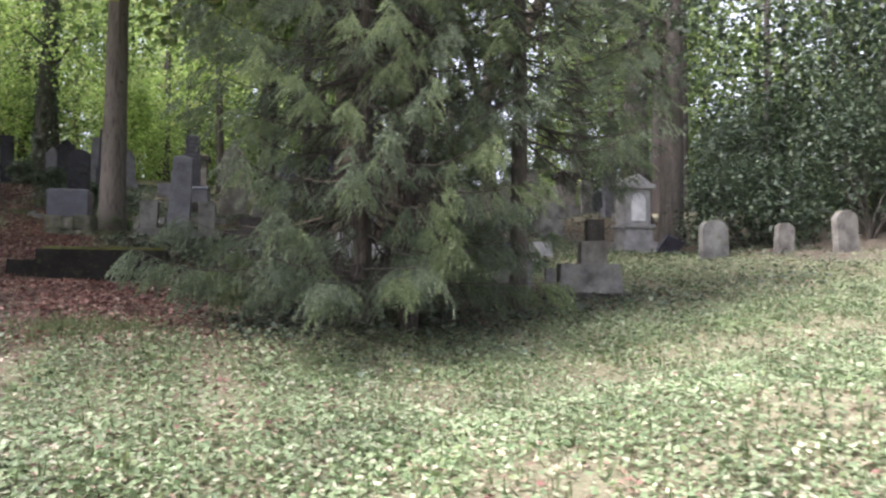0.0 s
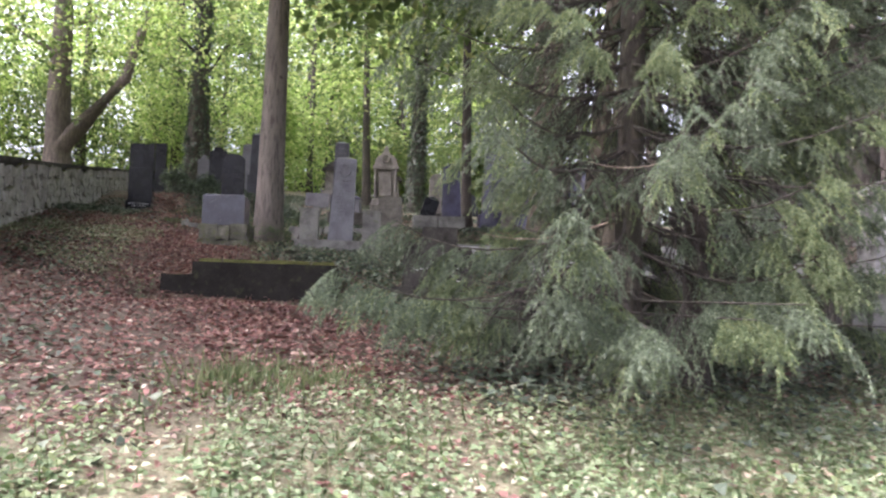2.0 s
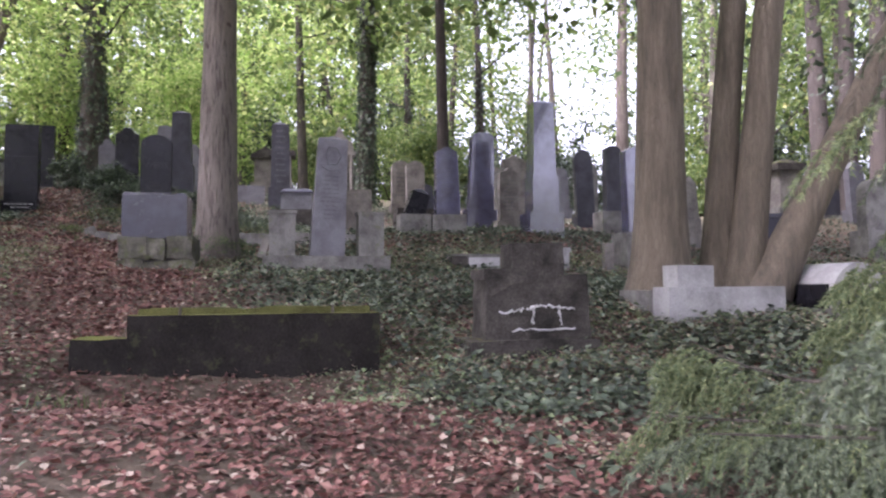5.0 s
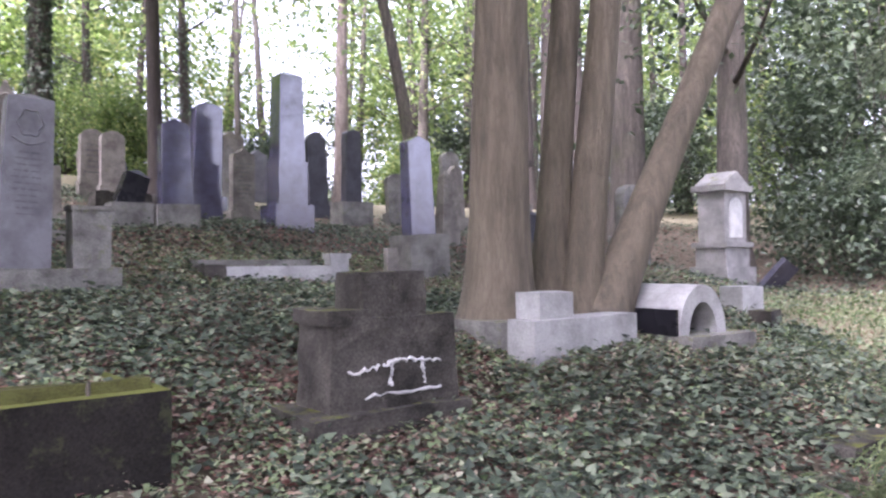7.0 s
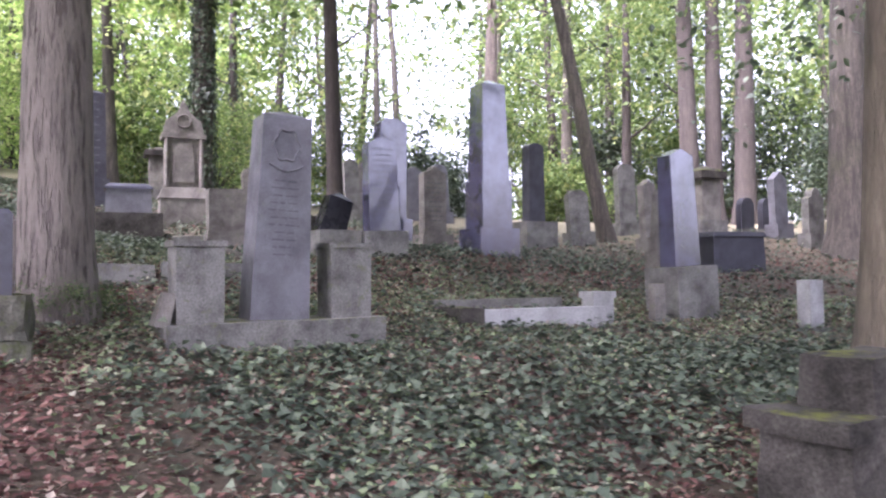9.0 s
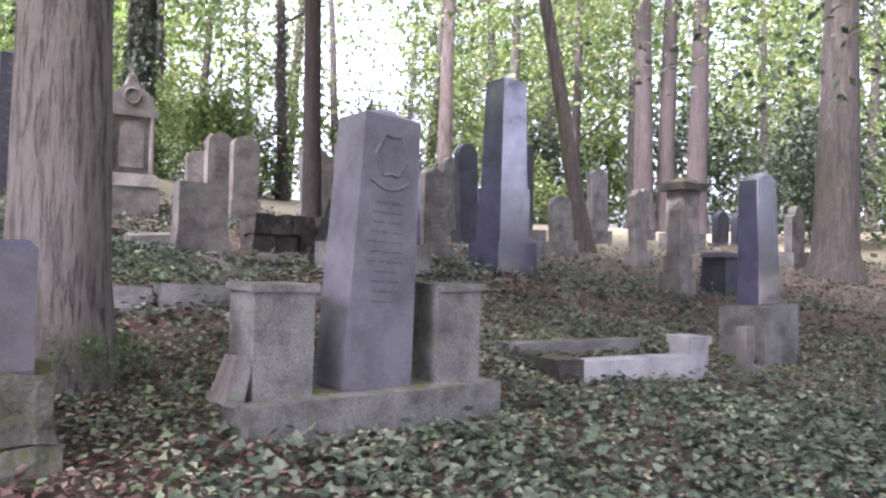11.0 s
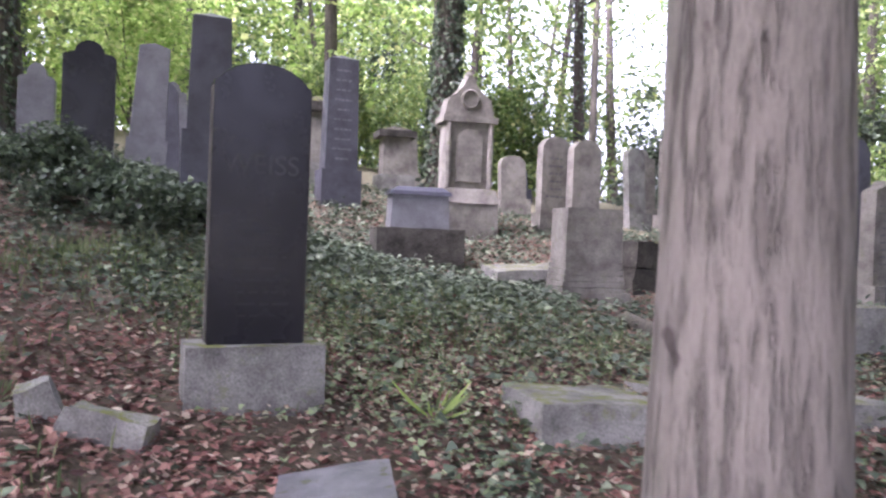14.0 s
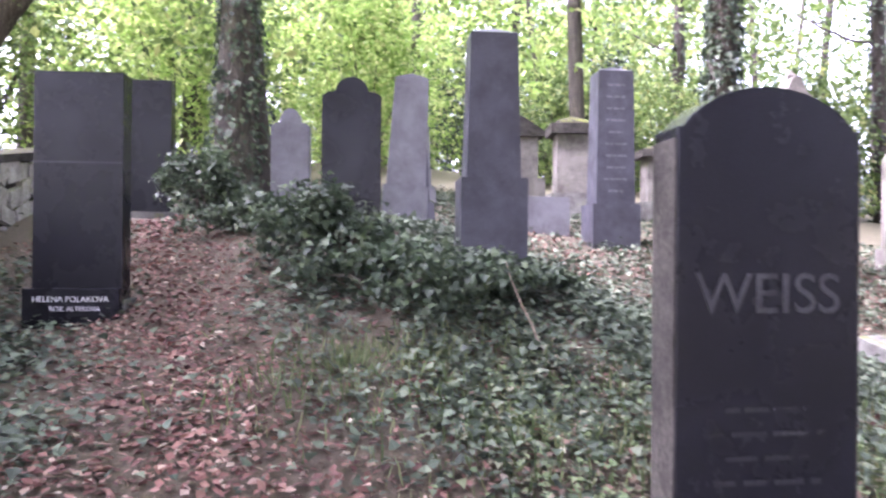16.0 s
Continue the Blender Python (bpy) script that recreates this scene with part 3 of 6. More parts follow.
# grey stele between two stumps of pillars on one plinth
sx, sy = -6.7, 12.02
st = thing("gravestone", sx, sy, 1.8, ROT, "tall grey granite stele between two broken stone pillars on a plinth", "gravestone")
part("plinth", rough_block(1.72, 0.6, -0.3, 0.26, y0=-0.14, x0=-0.04, amp=0.008, cuts=5, seed=9), M_CONCRETE, st)
shaft = part("stele", hipped(0.48, 0.36, 0.0, 1.64, 0.07, 0.4, 0.32, 0.0, 0.006), M_GREY, st)
shaft.matrix_basis = pose(-0.03, 0, 0.26, 0, 2.8, 0)
part("inscription", lettering(0.3, 1.14, 0.49, 0.012, 11, 4, y_low=0.004), M_CUT, shaft)
v, f = tube([(0.105 * math.cos(a) * (1 + 0.1 * math.cos(6 * a)), 0.014, 1.4 + 0.125 * math.sin(a) * (1 + 0.1 * math.cos(6 * a))) for a in np.linspace(0, 2 * math.pi, 61)], [0.011] * 61, 6)
link_mesh("wreath", arrays_mesh("wreath", v, f, True), M_GREY, shaft)
v, f = tube([(x, 0.012, 1.24 - 0.05 * math.cos(x * 12)) for x in np.linspace(-0.14, 0.14, 21)], [0.01] * 21, 6)
link_mesh("swag", arrays_mesh("swag", v, f, True), M_GREY, shaft)
for k, px in enumerate((-0.64, 0.58)):
    part("pillar", block(0.35, 0.34, 0.26, 0.84, 0.36, 0.34, x0=px, y0=0.0, bevel=0.012), M_CONCRETE, st)
    part("pillar_top", rough_block(0.4, 0.38, 0.84, 0.885, x0=px, y0=-0.02, amp=0.006, cuts=3, seed=k), M_CONCRETE, st)
    part("recess", block(0.2, 0.01, 0.36, 0.76, x0=px, y0=-0.006, bevel=0.002), M_CONCRETE, st)
frag = thing("stone_fragment", *along(sx, sy, -0.92, 0.0), 2.04, ROT, "pale yellowish stone fragment leaning on a broken pillar", "stone", "", (0, 14))
part("fragment", rough_block(0.12, 0.22, 0, 0.26, 0.09, 0.18, amp=0.012, cuts=3, seed=2), M_SAND, frag)

# black and violet pair on pale blocks
pr = thing("gravestone", *along(-6.42, 16.3, 0, 0.05), 2.55, ROT, "polished blue-grey stele with a pointed top on a pale block", "gravestone", "", (0, -1.5))
part("plinth", rough_block(0.78, 0.6, -0.4, 0.1, y0=-0.12, amp=0.03, cuts=4, seed=11), M_BROKEN, pr)
part("base", rough_block(0.66, 0.42, 0.1, 0.47, y0=-0.05, amp=0.006, cuts=3, seed=12), M_CONCRETE, pr)
part("slab", slab(outline(0.48, 0.42, 1.33, "point", 0.1), 0.24, 0.47, 0.0, 0.22), M_PALEBLUE, pr)
part("inscription", lettering(0.34, 1.65, 0.7, 0.008, 12, 6, y_low=0.002), M_BLUE, pr)
wd = thing("gravestone", *along(-7.1, 15.95, 0, 0.05), 2.55, ROT, "pale concrete block on a rubble plinth without its stone", "gravestone")
part("plinth", rough_block(0.7, 0.6, -0.4, 0.12, x0=0.06, y0=-0.12, amp=0.03, cuts=4, seed=13), M_BROKEN, wd)
part("base", rough_block(0.6, 0.44, 0.12, 0.48, x0=0.1, y0=-0.05, amp=0.006, cuts=3, seed=14), M_CONCRETE, wd)
wl = thing("gravestone", *along(-7.47, 16.1, 0.24, 0.1), 2.55, ROT, "short black granite stone with a peak leaning behind a pale block", "gravestone", "", (0, 18))
part("foot", rough_block(0.5, 0.4, -0.35, 0.08, amp=0.01, cuts=2, seed=140), M_BROKEN, wl)
part("stump", hipped(0.42, 0.34, 0.08, 1.0, 0.1, 0.36, 0.28, 0.02), M_BLACK, wl)

obelisk(-5.01, 18.04, 2.7, [(0.74, 0.64, 3.13), (0.56, 0.5, 3.9)], (0.5, 0.44, 0.43, 0.38, 5.44, 0.1), M_PALEBLUE, "tall polished blue-grey granite obelisk on stepped blocks", lines=0, seed=21)
stele(-6.86, 19.69, 2.98, 5.3, 0.6, 0.3, M_PALEBLUE, "tall grey granite stele with a rounded top and a wider base", "round", 0.12, 0.54, base=[(0.75, 0.5, 3.45)], seed=22, lean=(0, 2))
stele(-2.8, 14.95, 1.87, 3.83, 0.42, 0.24, M_PALEBLUE, "polished pale blue granite stele leaning on a stone base", "point", 0.08, 0.38, 0.2, base=[(0.66, 0.5, 2.47)], base_mat=M_CONCRETE, lines=0, seed=23, lean=(0, -2.5))
stele(*along(-3.0, 14.62, -0.3, -0.05), 1.87, 2.28, 0.16, 0.1, M_SAND, "small plain stone marker beside a stele base", seed=24)

# white kerb frame
kb = thing("grave_kerb", *along(-4.49, 13.6), 1.78, 24, "white marble grave kerb frame overgrown with ivy", "grave kerb")
part("front_rail", block(1.36, 0.22, -0.3, 0.28, bevel=0.015), M_MARBLE, kb)
part("left_rail", rough_block(0.24, 0.62, -0.3, 0.3, x0=-0.8, y0=0.0, amp=0.008, cuts=3, seed=1), M_BROKEN, kb)
part("back_rail", block(1.5, 0.2, -0.3, 0.36, x0=-0.2, y0=0.66, bevel=0.015), M_CONCRETE, kb)
part("corner_block", block(0.24, 0.24, -0.3, 0.42, x0=0.74, y0=0.12, bevel=0.012), M_MARBLE, kb)
part("corner_cap", block(0.28, 0.28, 0.36, 0.43, x0=0.74, y0=0.1, bevel=0.01), M_MARBLE, kb)
part("outer_rail", rough_block(0.6, 0.3, -0.3, 0.22, x0=-1.3, y0=0.75, amp=0.012, cuts=3, seed=2), M_BROKEN, kb)

# broken dark monument
bk = thing("broken_monument", *along(-3.36, 9.62, 0, -0.1), 0.95, ROT, "broken dark stone monument with white cracks and a loose top block", "gravestone")
part("plinth", rough_block(1.2, 0.66, -0.4, 0.2, x0=0.0, y0=-0.12, amp=0.015, cuts=5, seed=15), M_BROKEN, bk)
part("body", rough_block(1.0, 0.46, 0.2, 0.78, 0.96, 0.42, x0=0.06, y0=-0.02, amp=0.02, cuts=7, seed=16), M_BROKEN, bk)
part("shoulder", rough_block(0.32, 0.5, 0.74, 0.83, x0=-0.28, y0=0.0, amp=0.015, cuts=3, seed=17), M_BROKEN, bk)
part("loose_block", rough_block(0.5, 0.36, 0.77, 1.07, 0.5, 0.34, x0=0.08, y0=0.04, amp=0.02, cuts=4, seed=18), M_BROKEN, bk)
part("medallion", block(0.16, 0.014, 0.86, 1.02, x0=0.14, y0=0.03, bevel=0.006), M_BROKEN, bk)
rng = random.Random(8)
for k, (xa, za, xb, zb) in enumerate(((-0.22, 0.44, 0.02, 0.47), (0.02, 0.47, 0.14, 0.51), (0.14, 0.51, 0.3, 0.49), (0.3, 0.49, 0.5, 0.47), (0.08, 0.33, 0.1, 0.5), (0.36, 0.34, 0.33, 0.49), (-0.1, 0.285, 0.5, 0.3))):
    n = 12
    pts = [(xa - 0.09 + (xb - xa) * i / n + rng.uniform(-0.015, 0.015), -0.024, za + (zb - za) * i / n + rng.uniform(-0.016, 0.016)) for i in range(n + 1)]
    v, f = tube(pts, [rng.uniform(0.004, 0.014) for _ in pts], 6)
    link_mesh("lime_crack", arrays_mesh("lime_crack", v, f), M_PLASTER, bk, "white lime crack")

# white marble trough in front of the clump of trunks
mb = thing("grave_kerb", *along(-2.17, 10.43, 0.655), 1.28, ROT + 1, "white marble grave kerb with a loose block on top", "grave kerb")
part("front_rail", rough_block(1.31, 0.3, -0.3, 0.33, amp=0.004, cuts=4, seed=31), M_MARBLE, mb)
part("loose_block", rough_block(0.4, 0.28, 0.33, 0.545, x0=-0.31, y0=0.07, amp=0.006, cuts=3, seed=32), M_MARBLE, mb)
part("side_rail", rough_block(0.26, 0.7, -0.3, 0.3, x0=-0.52, y0=0.3, amp=0.006, cuts=3, seed=33), M_CONCRETE, mb)

# hollow arched stone
ar = thing("arched_grave_cover", *along(-0.42, 11.32, 0.05), 1.33, ROT - 4, "white hollow arched grave cover lying on a mossy kerb", "grave cover")
n = 16
outer = [(0.34 * math.cos(math.pi * i / n), 0.06 + 0.46 * math.sin(math.pi * i / n)) for i in range(n + 1)]
inner = [(0.2 * math.cos(math.pi * i / n), 0.06 + 0.3 * math.sin(math.pi * i / n)) for i in range(n + 1)]
bm = bmesh.new()
rings = [[bm.verts.new((x, yy, z)) for x, z in ring] for ring, yy in ((outer, 0.0), (inner, 0.0), (outer, 0.85), (inner, 0.85))]
for a, b, flip in ((rings[0], rings[1], 0), (rings[2], rings[3], 1), (rings[0], rings[2], 1), (rings[1], rings[3], 0)):
    for i in range(n):
        bm.faces.new((a[i], a[i + 1], b[i + 1], b[i]))
bmesh.ops.recalc_face_normals(bm, faces=bm.faces[:])
part("arch", bm, M_MARBLE, ar)
# black sheet added inside the arch for the darkness of its hollow
part("dark_hollow_fill", slab(outline(0.5, 0.5, 0.4, "round", 0.3), 0.06, 0.05, 0.7), M_BLACK, ar)
part("kerb", rough_block(0.95, 0.5, -0.3, 0.06, x0=0.12, y0=-0.15, amp=0.012, cuts=4, seed=34), M_CONCRETE, ar)
part("side_panel", block(0.03, 0.84, 0.06, 0.3, x0=-0.355, y0=0.01, bevel=0.004), M_BLACK, ar, "black polished side panel")
part("grille", lettering(0.3, 0.3, 0.08, 0.3, 4, 3), M_BLACK, ar)["kind"] = "stuff"

# white aedicule
tb = thing("tomb", 2.82, 17.57, 1.55, ROT, "pale stone tomb with a pediment and a white oval tablet", "tomb")
part("plinth", block(0.95, 0.75, -0.4, 0.4, y0=-0.375), M_PALE, tb)
part("dado", block(0.78, 0.6, 0.4, 0.75, y0=-0.3), M_PALE, tb)
part("moulding", block(0.88, 0.7, 0.75, 0.84, y0=-0.35), M_PALE, tb)
part("body", block(0.7, 0.52, 0.84, 1.75, y0=-0.26), M_PALE, tb)
part("tablet", slab(outline(0.4, 0.4, 0.72, "round", 0.2), 0.03, 0.92, -0.285), M_PLASTER, tb)
part("cornice", block(0.88, 0.7, 1.75, 1.86, y0=-0.35), M_PALE, tb)
part("pediment", slab([(-0.42, 0), (0.42, 0), (0, 0.26)], 0.6, 1.86, -0.3), M_PALE, tb)

obelisk(-13.55, 21.62, 3.95, [(0.68, 0.6, 4.55)], (0.56, 0.48, 0.5, 0.42, 6.42, 0.1), M_DARKGREY, "tall dark blue-grey granite obelisk with a low peak", seed=25, lines=10)
stele(-5.98, 19.0, 2.82, 4.3, 0.44, 0.2, M_SAND, "weathered sandstone gravestone with a scrolled top", "ogee", 0.16, seed=26, lines=9, base=[(0.6, 0.4, 3.1)])
stele(-4.02, 21.93, 2.9, 5.18, 0.42, 0.26, M_DARKGREY, "slim dark stone stele on a broad block", "round", 0.1, 0.38, base=[(0.8, 0.6, 3.5)], base_mat=M_CONCRETE, seed=27)
stele(-9.94, 22.14, 3.4, 5.22, 0.52, 0.2, M_SAND, "weathered sandstone gravestone with a rounded top", "round", 0.2, base=[(0.6, 0.3, 3.95)], seed=28, lines=6, group="pair of round-topped gravestones")
stele(-9.43, 21.99, 3.4, 5.15, 0.52, 0.2, M_SAND, "weathered sandstone gravestone with a rounded top", "round", 0.2, base=[(0.6, 0.3, 3.9)], seed=29, group="pair of round-topped gravestones")

lp = thing("gravestone", *along(-9.24, 17.94, 0, -0.15), 2.86, 27, "pale sandstone block on a ribbed stone base", "gravestone")
part("base", rough_block(0.86, 0.5, -0.4, 0.06, y0=-0.06, amp=0.01, cuts=4, seed=35), M_SAND, lp)
for k in range(5):
    part("rib", block(0.74 - 0.018 * k, 0.46, 0.06 + k * 0.065, 0.115 + k * 0.065, y0=-0.03 + 0.003 * k, bevel=0.012), M_SAND, lp)
part("ribbed_core", block(0.62, 0.4, 0.05, 0.39, y0=0.0), M_SAND, lp)
part("block", rough_block(0.66, 0.42, 0.385, 0.97, 0.65, 0.42, amp=0.006, cuts=4, seed=36), M_SAND, lp)

gt = thing("gravestone", -11.2, 20.85, 3.5, ROT - 5, "ornate pale sandstone monument with a carved gable and niche", "gravestone")
part("base", block(0.92, 0.62, -0.4, 0.5, y0=-0.31), M_SAND, gt)
part("ledge", rough_block(0.98, 0.66, 0.5, 0.72, 0.8, 0.55, y0=-0.33, amp=0.01, cuts=3, seed=37), M_SAND, gt)
part("body", block(0.72, 0.4, 0.72, 1.75, y0=-0.2), M_SAND, gt)
part("niche", slab(outline(0.4, 0.4, 0.8, "round", 0.2), 0.04, 0.82, -0.235), M_SAND, gt)
for k, px in enumerate((-0.33, 0.33)):
    v, f = tube([(px, -0.22, 0.74), (px, -0.22, 1.7)], [0.045, 0.04], 10)
    link_mesh("column", arrays_mesh("column", v, f, True), M_SAND, gt)
part("cornice", block(0.86, 0.5, 1.72, 1.82, y0=-0.25), M_SAND, gt)
part("gable", slab(outline(0.8, 0.74, 0.64, "ogee", 0.5), 0.34, 1.82, -0.17), M_SAND, gt)
v, f = tube([(0.13 * math.cos(a), -0.18, 2.08 + 0.13 * math.sin(a)) for a in np.linspace(0, 2 * math.pi, 25)], [0.022] * 25, 6)
link_mesh("rosette", arrays_mesh("rosette", v, f, True), M_SAND, gt)
part("finial", hipped(0.12, 0.12, 2.4, 2.48, 0.08, 0.1, 0.1, -0.06), M_SAND, gt)

ch = thing("gravestone", -11.42, 19.0, 3.2, ROT - 8, "blue-grey granite chest on a dark stone plinth", "gravestone")
part("plinth", rough_block(1.15, 0.7, -0.4, 0.37, y0=-0.2, amp=0.01, cuts=4, seed=38), M_BROKEN, ch)
part("chest", block(0.78, 0.44, 0.37, 0.8, 0.74, 0.42, y0=-0.08), M_GREY, ch)
part("lid", block(0.82, 0.48, 0.8, 0.85, 0.8, 0.46, y0=-0.1), M_BLUE, ch)
part("lid_slope", block(0.78, 0.44, 0.85, 0.91, 0.6, 0.3, y0=-0.08, bevel=0.006), M_BLUE, ch)

# group of dark stones in ivy
obelisk(-13.34, 17.05, 3.7, [(0.56, 0.5, 4.5)], (0.46, 0.4, 0.4, 0.34, 5.73, 0.08), M_DARKGREY, "tall dark grey granite obelisk rising from an ivy mound", lines=0, seed=39)
stele(-14.36, 16.43, 3.75, 5.35, 0.5, 0.16, M_BLACK, "black granite gravestone with a lobed crown in an ivy mound", "crown", 0.13, seed=40, lines=0)
stele(-15.01, 18.33, 4.0, 5.86, 0.44, 0.2, M_GREY, "pale grey granite stele leaning over its base", "point", 0.05, 0.38, base=[(0.5, 0.3, 4.6)], seed=41, lean=(0, 3))
stele(-15.5, 17.0, 4.1, 5.28, 0.38, 0.16, M_GREY, "small pale grey gravestone with a stepped top among ivy", "crown", 0.15, seed=42)
sl = stele(*along(-15.95, 15.1, -0.055), 3.45, 5.27, 0.68, 0.2, M_BLACK, "broad black granite slab with a dark name plaque at its foot", "flat", 0.05, seed=43)
part("joint", block(0.685, 0.205, 1.1, 1.115, y0=-0.1025, bevel=0.001), M_DARKGREY, sl)
part("plaque", block(0.72, 0.1, -0.2, 0.12, y0=-0.22, bevel=0.004), M_BLACK, sl, "dark plaque with white lettering")
stele(-18.3, 17.67, 4.3, 5.98, 0.52, 0.18, M_BLACK, "dark gravestone half hidden by yellowing leaves", seed=44)
obelisk(-14.72, 21.83, 4.0, [], (0.86, 0.5, 0.84, 0.48, 4.7, 0.02), M_GREY, "low pale grey granite chest grave", seed=45, name="gravestone")

tp = thing("tomb", -16.5, 25.3, 5.0, ROT, "small weathered house-shaped stone monument with a gabled roof", "tomb")
part("plinth", block(1.0, 0.7, -0.6, 0.35, y0=-0.35), M_SAND, tp)
part("body", block(0.74, 0.5, 0.35, 1.2, y0=-0.25), M_SAND, tp)
part("cornice", block(0.98, 0.7, 1.2, 1.32, y0=-0.35), M_BROKEN, tp)
part("roof", slab([(-0.48, 0), (0.48, 0), (0, 0.3)], 0.66, 1.32, -0.33), M_BROKEN, tp)

# behind the white stele
obelisk(-2.11, 18.77, 2.3, [(0.42, 0.38, 2.75), (0.34, 0.3, 3.0)], (0.28, 0.25, 0.2, 0.18, 3.72, 0.16), M_SAND, "small pale sandstone obelisk on a square base", seed=46)
dc = thing("gravestone", -0.69, 19.69, 2.6, ROT - 10, "long dark granite chest grave on the slope", "gravestone")
part("chest", block(1.15, 0.55, -0.3, 0.42, 1.1, 0.5, y0=-0.27), M_DARKGREY, dc)
part("lid", block(1.2, 0.6, 0.42, 0.5, 1.1, 0.5, y0=-0.3), M_DARKGREY, dc)
stele(1.29, 24.5, 3.4, 4.2, 0.48, 0.16, M_DARKGREY, "low dark gravestone with a rounded top", "round", 0.22, seed=47, group="round-topped dark gravestones")
stele(1.95, 24.9, 3.4, 4.22, 0.46, 0.16, M_DARKGREY, "low dark gravestone with a rounded top", "round", 0.22, seed=48, group="round-topped dark gravestones")
stele(0.79, 16.71, 2.0, 3.35, 0.48, 0.2, M_CONCRETE, "pale mossy gravestone with a rounded top", "round", 0.2, base=[(0.62, 0.4, 2.5)], seed=49)
stele(-1.55, 14.5, 1.75, 2.3, 0.24, 0.16, M_MARBLE, "small white marble post beside the path", seed=50)

rk = thing("masonry_block", -8.38, 19.5, 2.8, ROT, "mossy rubble masonry foundation of a lost monument", "masonry")
part("mortar", block(1.02, 0.5, -0.3, 0.66, y0=-0.25, bevel=0.02), M_BROKEN, rk)
rng = random.Random(15)
for row in range(3):
    x = -0.55
    while x < 0.5:
        l = rng.uniform(0.22, 0.4)
        part("stone", rough_block(min(l, 0.56 - x) - 0.015, 0.6, -0.3 + row * 0.34, -0.3 + row * 0.34 + 0.325, y0=-0.3 + rng.uniform(-0.03, 0.03), x0=x + l / 2, amp=0.03, cuts=3, seed=60 + row * 7 + int(x * 50)), M_BROKEN, rk)
        x += l

# fallen slab behind the trunk
fs = thing("fallen_gravestone", -8.45, 14.45, gz(-8.45, 14.45), 26, "long pale stone slab lying flat in the ivy", "gravestone", "", (-2, 2))
part("slab", rough_block(1.5, 0.85, -0.2, 0.12, 1.46, 0.74, y0=-0.42, x0=0.42, amp=0.008, cuts=5, seed=51), M_CONCRETE, fs)
part("broken_end", rough_block(0.8, 0.8, -0.2, 0.08, 0.76, 0.7, x0=-0.76, y0=-0.36, amp=0.015, cuts=4, seed=52), M_CONCRETE, fs)

# WEISS stone
we = thing("gravestone", -10.855, 13.365, 2.4, 36, "black granite gravestone with faded family name on a pale concrete base", "gravestone")
part("base", block(0.74, 0.36, -0.4, 0.43, 0.72, 0.34, y0=-0.1, bevel=0.012), M_CONCRETE, we)
part("slab", slab(outline(0.51, 0.51, 1.5, "arch", 0.11), 0.14, 0.43, 0.0, bevel=0.006), M_BLACK, we)
for side in (-0.2565, 0.2565):
    part("side_face", block(0.005, 0.132, 0.44, 1.79, x0=side, y0=0.004, bevel=0.0), M_BROKEN, we, "grey unpolished edge of the slab")
part("inscription", lettering(0.36, 1.12, 0.55, -0.001, 9, 7), M_GILT, we)


def sign_text(text, size, parent, x, y, z, mat, name="lettering"):
    c = bpy.data.curves.new(name, 'FONT')
    c.body, c.size, c.extrude, c.align_x = text, size, 0.002, 'CENTER'
    tmp = new("tmp", c)
    me = bpy.data.meshes.new_from_object(tmp.evaluated_get(bpy.context.evaluated_depsgraph_get()))
    bpy.data.objects.remove(tmp)
    ob = link_mesh(name, me, mat, parent)
    ob.matrix_basis = pose(x, y, z, 90, 0, 0)
    return ob


sign_text("WEISS", 0.15, we, 0.0, -0.002, 1.34, M_NAME)
sign_text("HELENA POLAKOVA", 0.062, sl, 0.0, -0.223, 0.02, M_WHITETEXT)
sign_text("ROZ. ALTEROVA", 0.05, sl, 0.03, -0.223, -0.05, M_WHITETEXT)

deb = thing("stone_fragment", -11.25, 12.62, gz(-11.25, 12.62), 10, "broken pale stone fragments lying in leaves", "stone", "", (0, 12))
part("fragment", rough_block(0.44, 0.22, -0.15, 0.13, 0.4, 0.16, amp=0.03, cuts=3, seed=53), M_CONCRETE, deb)
deb2 = thing("stone_fragment", -11.56, 12.66, gz(-11.56, 12.66), 40, "broken pale stone fragments lying in leaves", "stone", "", (0, -18))
part("fragment", rough_block(0.2, 0.18, -0.15, 0.17, 0.16, 0.12, amp=0.03, cuts=3, seed=54), M_CONCRETE, deb2)
fb = thing("fallen_gravestone", -9.9, 12.15, gz(-9.9, 12.15), 20, "fallen pale granite block beside the trunk", "gravestone", "", (0, -8))
part("block", rough_block(0.5, 0.6, -0.25, 0.25, 0.46, 0.54, amp=0.008, cuts=4, seed=55), M_GREY, fb)
part("broken_edge", rough_block(0.2, 0.4, -0.25, 0.08, 0.16, 0.34, x0=0.32, y0=0.08, amp=0.025, cuts=3, seed=155), M_GREY, fb)

# meadow side
stele(4.6, 14.19, 1.35, 2.18, 0.6, 0.16, M_CONCRETE, "low pale gravestone with a rounded top on the turf", "round", 0.2, seed=56, group="low stones on the turf")
stele(6.06, 15.49, 1.5, 2.2, 0.42, 0.14, M_SAND, "low pale gravestone with a rounded top on the turf", "round", 0.14, seed=57, group="low stones on the turf", lean=(0, 5))
stele(7.3, 15.6, 1.45, 2.45, 0.55, 0.16, M_SAND, "low pale gravestone with a rounded top on the turf", "round", 0.22, seed=58, group="low stones on the turf", lean=(0, -3))
stele(8.6, 15.7, 1.45, 2.5, 0.55, 0.16, M_SAND, "low pale gravestone with a rounded top on the turf", "round", 0.22, seed=59, group="low stones on the turf")
